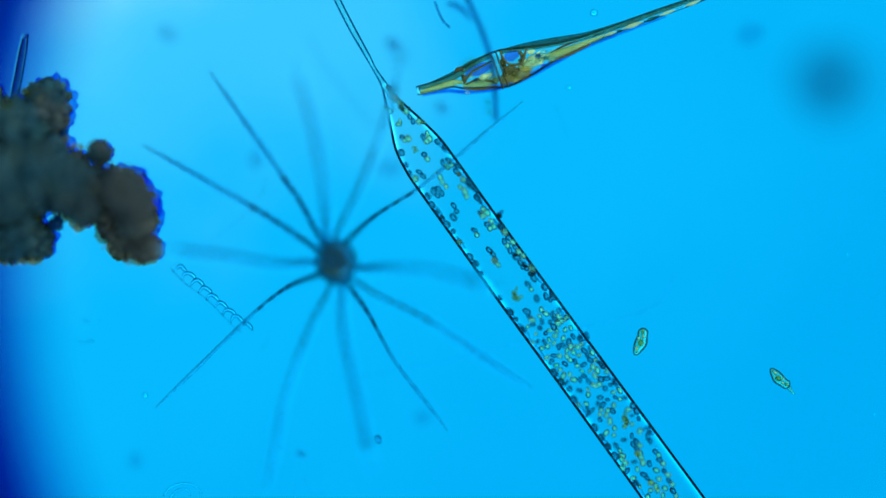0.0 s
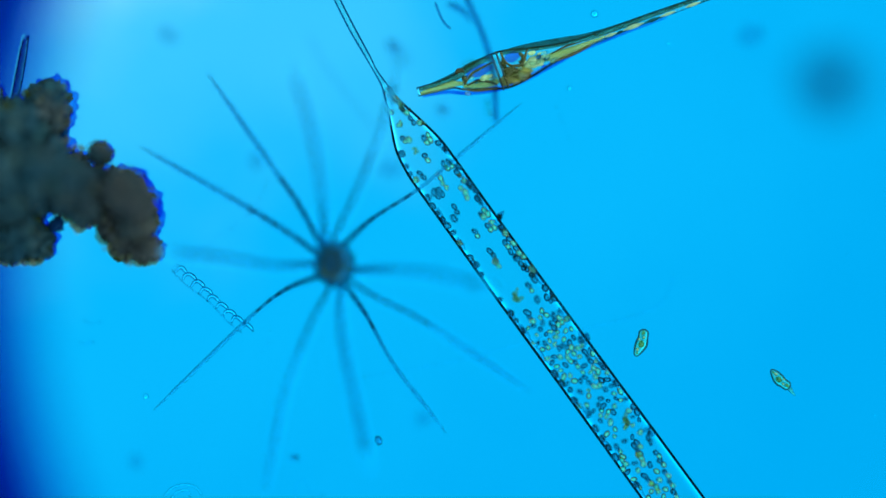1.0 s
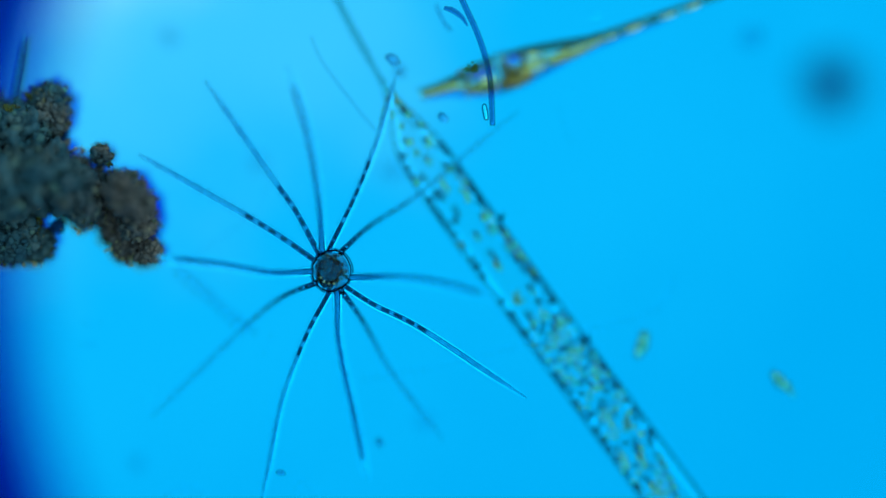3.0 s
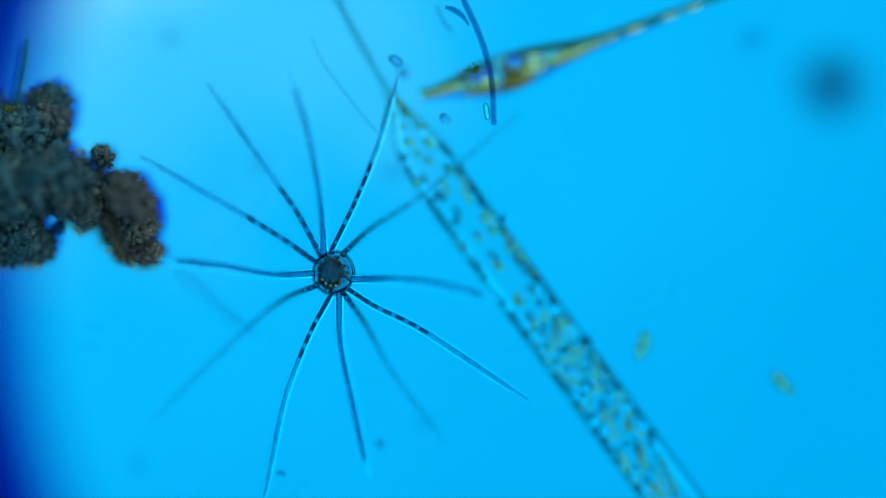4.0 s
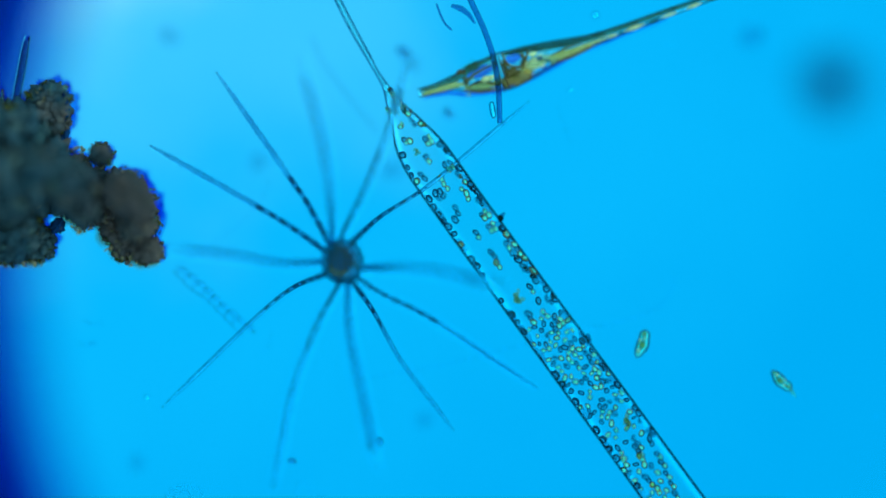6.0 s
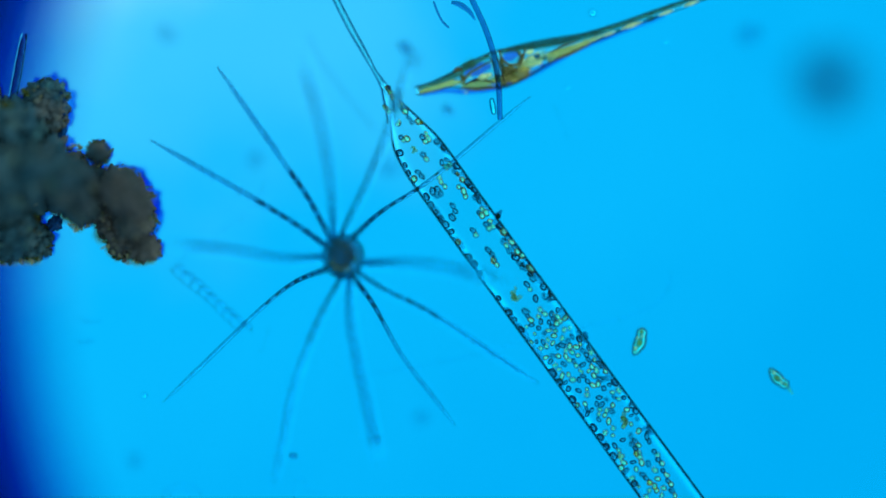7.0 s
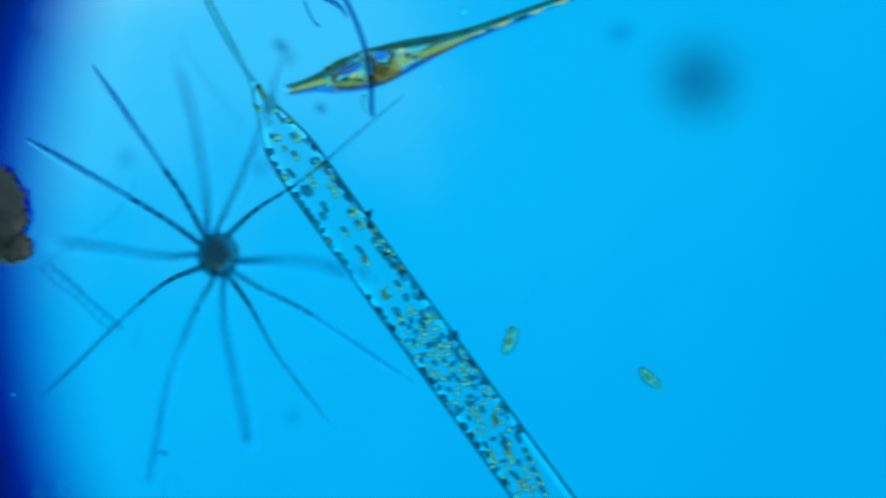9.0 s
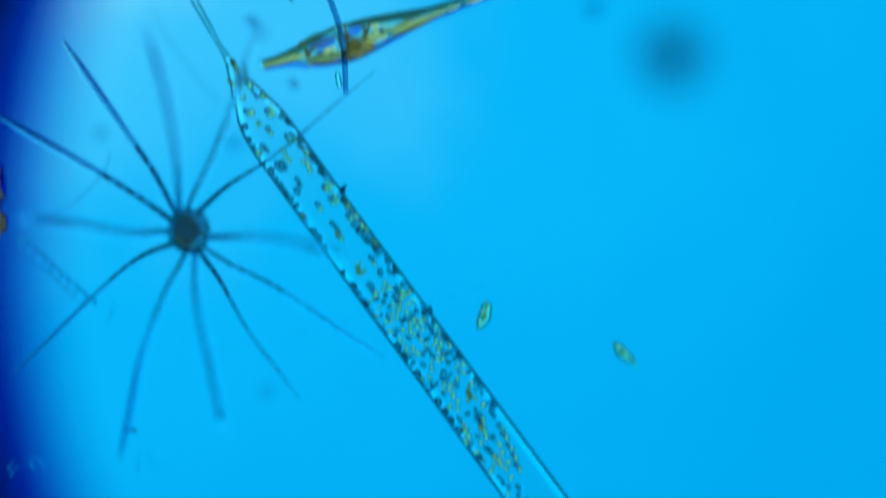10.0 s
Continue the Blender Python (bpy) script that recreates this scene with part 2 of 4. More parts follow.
def lump(center, radii, rough=0.15, seed=0, freq=2.0, sub=2, turn=0.0):
    """An uneven rounded body."""
    bm = bmesh.new()
    bmesh.ops.create_icosphere(bm, subdivisions=sub, radius=1.0)
    rot = Matrix.Rotation(turn, 3, "Z")
    for v in bm.verts:
        k = 1 + rough * noise.noise(v.co * freq + Vector((seed * 3.7, seed * 1.3, 0)))
        v.co = rot @ Vector((v.co.x * radii[0] * k, v.co.y * radii[1] * k, v.co.z * radii[2] * k)) + Vector(center)
    return bm


def shared(name, mesh, parent, m):
    ob = new(name, mesh)
    ob.parent = parent
    ob.matrix_local = m
    return ob


def grains(name, seeds, mat, parent, seed, label="", sub=1, crag=0.3, flat=False):
    """Many small uneven grains joined: seeds of (place, size); flat ones are drawn-out shreds."""
    base = bmesh.new()
    bmesh.ops.create_icosphere(base, subdivisions=sub, radius=1.0)
    bv = np.array([v.co[:] for v in base.verts])
    bf = np.array([[v.index for v in f.verts] for f in base.faces])
    base.free()
    rng = np.random.default_rng(seed)
    vs, fs = [], []
    for i, (c, r) in enumerate(seeds):
        turn, _ = np.linalg.qr(rng.normal(size=(3, 3)))
        k = 1 + crag * np.sin(bv @ rng.normal(size=3) * 2.5 + rng.uniform(0, 6))
        sizes = rng.uniform(0.6, 1.25, size=3)
        if flat:
            w = rng.normal(0.15, 0.9)
            turn = np.array(((math.cos(w), -math.sin(w), 0), (math.sin(w), math.cos(w), 0), (0, 0, 1)))
            sizes = np.array((rng.uniform(1.0, 2.1), rng.uniform(0.6, 1.0), 0.7))
        v = (bv * k[:, None] * sizes) @ turn.T * r + np.array(c)
        if np.linalg.det(turn) < 0:
            f = bf[:, ::-1]
        else:
            f = bf
        fs.append(f + len(bv) * i)
        vs.append(v)
    me = bpy.data.meshes.new(name)
    me.from_pydata(np.concatenate(vs).tolist(), [], np.concatenate(fs).tolist())
    me.materials.append(mat)
    for p in me.polygons:
        p.use_smooth = True
    ob = new(name, me)
    ob.parent = parent
    return tagged(ob, label, kind="stuff")


# ---- the setting ----
def box(name, x0, x1, y0, y1, z0, z1, mat):
    """A slab open below, where the lamp tint film closes it."""
    bm = bmesh.new()
    bmesh.ops.create_cube(bm, size=1.0)
    for v in bm.verts:
        v.co = Vector((x0 + (v.co.x + 0.5) * (x1 - x0), y0 + (v.co.y + 0.5) * (y1 - y0), z0 + (v.co.z + 0.5) * (z1 - z0)))
    bm.faces.ensure_lookup_table()
    bmesh.ops.delete(bm, geom=[f for f in bm.faces if f.normal.z < -0.5], context="FACES_ONLY")
    return part(name, bm, mat, smooth=False)


SLIDE_TOP = -0.16
CLEAR = stain("clear_glass", (0.99, 0.995, 1.0), (1.0, 1.0, 1.0), 1.5, (0.5, 0.5, 0.5), 0.0)
tagged(box("glass_slide", -14, 15, -12, 12, SLIDE_TOP - 0.3, SLIDE_TOP, CLEAR), "clear glass microscope slide under the water drop", "microscope slide", kind="structure")


# added sheet: the lamp's blue and its paler corner as a tint
def lamp_tint_film():
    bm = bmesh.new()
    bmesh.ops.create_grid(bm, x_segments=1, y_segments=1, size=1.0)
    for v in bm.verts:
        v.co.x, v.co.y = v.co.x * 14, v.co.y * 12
    ob = part("lamp_tint_film", bm, LAMP_TINT, smooth=False)
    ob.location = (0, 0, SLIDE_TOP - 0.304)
    return tagged(ob, "added blue sheet under the slide carrying the lamp's uneven glow", "light filter", kind="structure")


tint_film = lamp_tint_film()


def condenser_lamp():
    bm = bmesh.new()
    bmesh.ops.create_circle(bm, cap_ends=True, segments=96, radius=LAMP_R)
    ob = part("backdrop", bm, LAMP, smooth=False)
    ob.location = (0.5, 0, LAMP_Z)
    tagged(ob, "glowing lamp disc far beneath the slide", "lamp", kind="structure")


condenser_lamp()


def annulus(inner, outer, z0, z1, n=128):
    bm = bmesh.new()
    rows = [[bm.verts.new((r * math.cos(2 * math.pi * k / n), r * math.sin(2 * math.pi * k / n), z)) for k in range(n)]
            for r, z in ((inner, z0), (outer, z0), (outer, z1), (inner, z1))]
    for a, b in zip(rows, rows[1:] + rows[:1]):
        for k in range(n):
            bm.faces.new((a[k], a[(k + 1) % n], b[(k + 1) % n], b[k]))
    bmesh.ops.recalc_face_normals(bm, faces=bm.faces)
    return bm


STOP_AT = (1.663, 0.0, -3.0)


def field_stop():
    thing = empty("field_stop", STOP_AT, "blackened metal field stop ring with a blue colour fringe", "microscope part")
    part("ring", annulus(3.84, 4.39, 0.0, 0.05), STOP, thing)
    # the dark edge's blue colour fringe, added as a tinted annulus
    part("rim", annulus(3.578, 3.84, 0.02, 0.03), FRINGE, thing, "blue colour fringe drawn as a ring")
    return thing


# ---- the long tube-shaped diatom ----
AX, AY = 0.59, 0.807


def on_axis(a, p):
    return 845 + AX * a + AY * p, 410 + AY * a - AX * p


# little chains and clusters of chloroplasts: across, down, how many, how many of them dark
NECK_CLUSTERS = (
    (730, 214, 2, 2), (714, 248, 2, 1), (725, 249, 1, 0), (756, 247, 4, 1), (753, 281, 2, 1), (792, 292, 4, 2), (745, 311, 2, 2), (784, 324, 3, 0),
    (814, 312, 3, 1), (694, 167, 3, 1), (706, 182, 3, 0), (689, 196, 2, 0), (717, 196, 2, 1))
UPPER_CLUSTERS = (
    (776, 343, 4, 4), (822, 341, 3, 0), (840, 340, 3, 3), (846, 356, 2, 2), (806, 371, 2, 2), (804, 386, 1, 1), (856, 379, 4, 1), (870, 401, 4, 1),
    (842, 415, 2, 1), (872, 453, 3, 3), (878, 466, 2, 0), (900, 431, 4, 2), (911, 446, 4, 3), (921, 467, 3, 3), (934, 478, 3, 3))
MIDDLE_CLUSTERS = (
    (944, 490, 2, 2), (938, 510, 2, 1), (952, 529, 1, 1), (974, 527, 4, 4), (938, 562, 3, 2), (963, 555, 2, 0), (981, 573, 5, 3), (992, 566, 2, 0),
    (966, 612, 2, 1), (1014, 597, 1, 1), (1008, 636, 2, 0), (1040, 632, 3, 3), (1068, 652, 3, 2), (1054, 655, 2, 0))
LOWER_CLUSTERS = (
    (1127, 790, 5, 3), (1134, 812, 3, 0), (1150, 780, 2, 2), (1163, 804, 2, 1), (1171, 820, 2, 1), (1179, 838, 2, 1), (1187, 856, 2, 1), (1196, 876, 2, 1),
    (1097, 800, 3, 1), (1104, 818, 2, 0), (1146, 850, 3, 2), (1160, 862, 3, 0))


def granule_mesh(rng, i, mat):
    """One rounded grain."""
    bm = lump((0, 0, 0), (6.9 * S * rng.uniform(0.85, 1.25), 5.2 * S * rng.uniform(0.9, 1.1), 4.8 * S), 0.16, i, 1.4)
    me = bpy.data.meshes.new("chloroplast")
    bm.to_mesh(me)
    bm.free()
    me.materials.append(mat)
    for p in me.polygons:
        p.use_smooth = True
    return me


def rod_diatom():
    thing = empty("tube_diatom", at(845, 410, 0), "long clear glassy tube diatom with pointed tip and green granules", "diatom")
    o = thing.location
    rows = [(-326, 19, 26), (-305, 13, 26), (-279, 2, 27), (-254, -8.7, 31), (-227, -21, 37), (-193, -35, 43), (-160, -41, 46),
            (-123, -43, 46), (0, -44, 45), (150, -45, 45), (350, -45, 46), (550, -46, 47), (760, -47, 48), (1000, -46, 48)]
    pts = []
    for x, y, r in ((470, -245, 0.8), (510, -170, 3), (560, -75, 5), (597, 0, 6.0), (623, 51, 6.2), (650, 99, 5.2), (664, 125, 4.0)):
        q = at(x, y, 0.0) - o
        pts.append((q.x, q.y, q.z, r * S))
    for a, l, r in rows[1:]:
        x, y = on_axis(a, (l + r) / 2)
        q = at(x, y, 0) - o
        pts.append((q.x, q.y, q.z, (r - l) / 2 * S))
    line = curve_through(pts, 10)
    valve = part("valve", hollow(line, 3.6 * S, 64), WALL, thing, "clear silica tube wall drawn out into a needle")
    valve.visible_shadow = False
    part("spike_core", tube([(*q[:3], q[3] * 0.8 * min(1.0, (80 - n) / 14)) for n, q in enumerate(line[2:78])], 12), SPIKE, thing, "teal-tinted core of the needle tip")
    # overlapping girdle bands: thin seams along the wall
    for a0, p0, a1, p1 in ((95, 40, 330, 44), (40, -36, 120, -44), (440, 46, 640, -12)):
        seam = []
        for k in range(7):
            u = k / 6
            x, y = on_axis(a0 + (a1 - a0) * u, p0 + (p1 - p0) * u)
            q = at(x, y, 0.02) - o
            seam.append((q.x, q.y, q.z, 0.9 * S))
        part("girdle_seam", tube(seam, 6), THREAD, thing, "fine seam line on the tube")
    # granules: yellow-green and dark ones
    rng = random.Random(11)
    lively = [granule_mesh(rng, i, GRANULE) for i in range(6)]
    plain = [granule_mesh(rng, i + 6, GRANULE_DARK) for i in range(6)]
    xs = [q[0] for q in rows]
    placed = []

    def edges(a):
        return np.interp(a, xs, [q[1] for q in rows]), np.interp(a, xs, [q[2] for q in rows]) - max(0, a - 440) * 0.3

    def granule(x, y, z, dark, lean, size=1.0):
        placed.append((x, y))
        q = at(x, y, z) - o
        m = Matrix.Translation(q) @ Matrix.Rotation(math.atan2(-AY, AX) + lean, 4, "Z") @ Matrix.Rotation(rng.uniform(-0.4, 0.4), 4, "X") @ Matrix.Scale(size, 4)
        shared("chloroplast", rng.choice(plain if dark else lively), thing, m)

    for clusters in (NECK_CLUSTERS, UPPER_CLUSTERS, MIDDLE_CLUSTERS, LOWER_CLUSTERS):
        for x, y, count, dark in clusters:
            wide = 1 + (count > 3)
            for k in range(count):
                u = k // wide - (count // wide - 1) / 2
                v = (k % wide - (wide - 1) / 2) * 8.5
                cx, cy = x + AX * u * 9.5 + AY * v + rng.uniform(-1.5, 1.5), y + AY * u * 9.5 - AX * v + rng.uniform(-1.5, 1.5)
                granule(cx, cy, rng.uniform(-0.02, 0.06), k < dark, rng.uniform(-0.5, 0.5), rng.uniform(0.8, 1.05))
    # the crowded middle of the tube and its lower end
    tries = 0
    for lo, hi, count, room in ((185, 400, 84, 8.4), (400, 640, 34, 11.5), (640, 980, 30, 14.0)):
        made = 0
        while made < count and tries < 6000:
            tries += 1
            a = rng.uniform(lo, hi)
            left, right = edges(min(a, 640))
            x, y = on_axis(a, rng.uniform(left + 8, right - 8))
            if any(math.dist((x, y), other) < room for other in placed):
                continue
            granule(x, y, rng.uniform(-0.03, 0.07), rng.random() < 0.4, rng.gauss(0, 0.8), rng.uniform(0.62, 0.98))
            made += 1
    # lens-shaped plastids pressed flat along both walls
    for side, a0, a1, gap in ((-1, -205, 640, 13.0), (1, -240, 430, 12.0)):
        a = a0
        while a < a1:
            a += gap + rng.expovariate(1 / 9.0) + (34 if side < 0 and 60 < a < 120 else 0)
            left, right = edges(a)
            x, y = on_axis(a, (right - 6.5 if side > 0 else left + 6.5) - side * rng.uniform(0, 2.5))
            if any(math.dist((x, y), other) < 8.5 for other in placed):
                continue
            lean = 0.0 if a > -100 else 0.2 * side
            granule(x, y, rng.uniform(0.0, 0.06), rng.random() < 0.8, lean + rng.uniform(-0.12, 0.12), rng.uniform(0.85, 1.25))
    # dark bands of pigment pressed along the wall
    for k, (a, side, long) in enumerate(((-150, 1, 14), (-88, 1, 12), (-30, 1, 18), (18, 1, 16), (-66, -1, 15), (0, -1, 13), (105, 1, 20), (130, 1, 14), (152, -1, 12), (195, -1, 18),
                                         (240, -1, 16), (212, 1, 12), (262, 1, 13), (318, 1, 15), (300, -1, 16), (368, -1, 14), (352, 1, 10), (440, -1, 14), (540, -1, 16))):
        left, right = edges(a)
        x, y = on_axis(a, (right - 7 if side > 0 else left + 7))
        lean = math.atan2(-AY, AX) + (0.0 if a > -100 else 0.2 * side)
        part("pigment_band", lump(at(x, y, rng.uniform(-0.03, 0.03)) - o, (long * S, rng.uniform(3.6, 5.4) * S, 4 * S), 0.6, k + 40, 2.6, 3, lean), BAND, thing, "dark teal band along the wall")
    # larger pigment bodies, each a knot of small grains
    for x, y, r, mat in ((913, 525, 11, MOSS), (1108, 746, 10, MOSS), (737, 268, 7, MOSS), (1034, 601, 9, BAND), (1148, 762, 9, BAND), (884, 386, 9, BAND)):
        knot = [((at(x + rng.gauss(0, r * 0.4), y + rng.gauss(0, r * 0.55), 0.03 + rng.uniform(-0.02, 0.02)) - o)[:], rng.uniform(0.3, 0.55) * r * S) for k in range(9)]
        grains("pigment_body", knot, mat, thing, x, "larger olive pigment body in grains", 2)
    # yellow grains in the throat below the needle
    throat = []
    for k in range(16):
        x, y = on_axis(rng.uniform(-300, -205), 0)
        a = (x - 845) * AX + (y - 410) * AY
        left, right = edges(a)
        x, y = on_axis(a, right - rng.uniform(3, 8) if k < 12 else rng.uniform(left + 4, right - 4))
        throat.append(((at(x, y, rng.uniform(0.0, 0.05)) - o)[:], rng.uniform(3.0, 4.8) * S))
    grains("throat_grains", throat, GRANULE, thing, 12, "yellow-green grains in the throat of the tube", 2)
    return thing


rod_diatom()


# ---- the star-shaped diatom ----
STAR_AT = at(592, 467, 0.27)


def star_diatom():
    thing = empty("star_diatom", STAR_AT, "round dark blue diatom with twelve long dotted arms adrift in water", "diatom")
    cx, cy = 587, 473
    R = 34 * S
    shell = lump((0, 0, 0), (R, R * 1.08, R), 0.03, 3, 1.5, 4)
    inside = lump((0, 0, 0), (R * 0.92, R, R * 0.92), 0.03, 3, 1.5, 4)
    bmesh.ops.reverse_faces(inside, faces=inside.faces)
    spare = bpy.data.meshes.new("inside")
    inside.to_mesh(spare)
    inside.free()
    shell.from_mesh(spare)
    bpy.data.meshes.remove(spare)
    body = part("body", shell, STAR_BODY, thing, "clear glassy round body wall")
    body.visible_shadow = False
    # clear coat added to throw a bright halo round the body
    coat = part("halo_coat", lump((0, 0, 0), (R * 1.13, R * 1.2, R * 1.1), 0.03, 4, 1.5, 4), STAR_HALO, thing, "added clear coat giving the body its bright halo")
    coat.visible_shadow = False
    part("plasm", lump((0, 0, 0), (R * 0.86, R * 0.92, R * 0.8), 0.03, 3, 1.5, 4), STAR_HAZE, thing, "thin blue-grey plasm filling the body")
    part("cytoplasm", lump((-R * 0.12, -R * 0.02, 0), (R * 0.6, R * 0.76, R * 0.4), 0.6, 5, 2.6, 5), STAR_FILL, thing, "dark navy cell content")
    rng = random.Random(5)
    for i in range(30):
        a, k = rng.uniform(0, 6.28), 0.55 + 0.27 * rng.random()
        r = rng.uniform(2, 4.4) * S
        part("chloroplast", lump((math.cos(a) * k * R, math.sin(a) * k * R, rng.uniform(-0.3, 0.55) * R), (r, r * 0.7, r * 0.5), 0.5, i, 2.0, 2, a), STAR_MOSS if i % 3 else STAR_DARK, thing)
    for i in range(4):
        a = 3.7 + i * 0.4
        r = rng.uniform(1.0, 1.7) * S
        part("oil_droplet", lump((math.cos(a) * 0.66 * R, math.sin(a) * 0.66 * R, 0.6 * R), (r, r, r), 0.3, i, 2.0, 2), PALE_FILL, thing, "tiny pale droplet")
    arms = [
        ((570, 438), (565, 350), (546, 240), (510, 112), 0.34, 0.45),
        ((584, 432), (628, 342), (665, 250), (702, 125), 0.12, 0.5),
        ((606, 437), (655, 393), (740, 338), (917, 190), -0.24, 0.45),
        ((620, 485), (690, 484), (760, 490), (880, 518), 0.4, 0.35),
        ((613, 502), (662, 533), (742, 573), (932, 698), -0.07, 0.42),
        ((606, 511), (642, 562), (690, 648), (784, 772), -0.27, 0.42),
        ((597, 515), (600, 600), (625, 720), (650, 840), 0.22, 0.35),
        ((581, 514), (541, 590), (500, 700), (464, 875), 0.1, 0.33),
        ((556, 496), (500, 519), (440, 566), (268, 731), -0.28, 0.4),
        ((552, 474), (480, 476), (390, 461), (278, 450), 0.26, 0.4),
        ((557, 455), (500, 415), (430, 372), (246, 268), -0.1, 0.42),
        ((564, 442), (525, 370), (487, 315), (364, 138), -0.12, 0.36)]
    seg = lump((0, 0, 0), (1.0, 1.0, 1.0), 0.12, 7, 1.5, 3)
    for v in seg.verts:
        blunt = (1 - min(abs(v.co.x), 0.98) ** 4) ** 0.25 / max((1 - min(abs(v.co.x), 0.98) ** 2) ** 0.5, 0.05)
        v.co = Vector((v.co.x * 9.4 * S, v.co.y * 2.5 * S * blunt, v.co.z * 2.5 * S * blunt))
    seg_mesh = bpy.data.meshes.new("chloroplast")
    seg.to_mesh(seg_mesh)
    seg.free()
    for p in seg_mesh.polygons:
        p.use_smooth = True
    seg_mesh.materials.append(STAR_DARK)
    pale_mesh = seg_mesh.copy()
    pale_mesh.materials.clear()
    pale_mesh.materials.append(STAR_PALE)
    for p0, p1, p2, p3, dz, share in arms:
        pts = []
        full = math.dist(p0, p3)
        thin = 0.72 if dz < -0.22 else 1.0
        late = (p2[0] * 0.35 + p3[0] * 0.65, p2[1] * 0.35 + p3[1] * 0.65)
        for (x, y), r in ((p0, 5.0), (p1, 4.9 * (0.4 + 0.6 * thin)), (p2, 5.0 * thin), (late, 4.8 * thin), (p3, 1.8 * thin)):
            u = math.dist((x, y), p0) / full
            pts.append(((x - cx) * S, (cy - y) * S, dz * (u ** (0.42 if thin == 1.0 else 0.24)), r * S))
        line = curve_through(pts, 24)
        start = Vector(line[0][:3])
        stub = start * (0.9 * R / start.length)
        line = [np.array((*stub, 4.6 * S))] + line
        # most arms get a wide clear sheath, added for their bright halo
        arm = part("arm", tube([(*q[:3], q[3] * (1.8 if dz > 0.2 else 1.5 if thin == 1.0 else 1.0)) for q in line], 24), STAR_HALO if thin == 1.0 else ARM_TIP, thing, "clear thin-walled hollow arm")
        arm.visible_shadow = False
        inner = line if thin == 1.0 else line[:int(len(line) * 0.5)]
        inner = [(*q[:3], q[3] * (0.95 - (0.0 if thin == 1.0 else 0.6 * n / len(inner))) * (1.1 if dz > 0.2 else 0.8 if thin < 1.0 else 1.12 if dz < -0.09 else 0.9)) for n, q in enumerate(inner)]
        part("core", tube(inner, 12), STAR_CORE, arm, "blue-tinted strand inside the arm")
        if dz <= 0.21:
            reach = len(line)
            part("plasm", tube([(*q[:3], q[3] * (0.62 if thin == 1.0 else 0.6) * (1 - 0.35 * (n / reach) ** 2)) for n, q in enumerate(line[:reach])], 12), STAR_STRAND, arm, "blue-grey plasm between the segments")
        if dz > 0.21:
            reach = int(len(line) * 0.8)
            part("plasm", tube([(*q[:3], q[3] * 0.95 * (1 - 0.5 * n / reach)) for n, q in enumerate(line[:reach])], 12), STAR_MID, arm, "dark blue plasm in the arm")
            continue
        length = 0.0
        step = 15.0
        for a, b in zip(line, line[1:]):
            d = Vector(b[:3]) - Vector(a[:3])
            length += d.length / S
            if length > full * (share + 0.06):
                break
            if length > step:
                m = Matrix.Translation(Vector(a[:3])) @ d.to_track_quat("X", "Z").to_matrix().to_4x4() @ Matrix.Diagonal((rng.uniform(0.75, 1.1) * (0.8 if thin < 1.0 else 1.0), *((0.66, 0.66) if thin < 1.0 else (1.0, 1.0)), 1))
                shared("chloroplast", pale_mesh if thin < 1.0 else seg_mesh, arm, m)
                step = length + (rng.uniform(15, 18) if length < full * 0.14 else rng.uniform(20, 25))
    return thing


star = star_diatom()


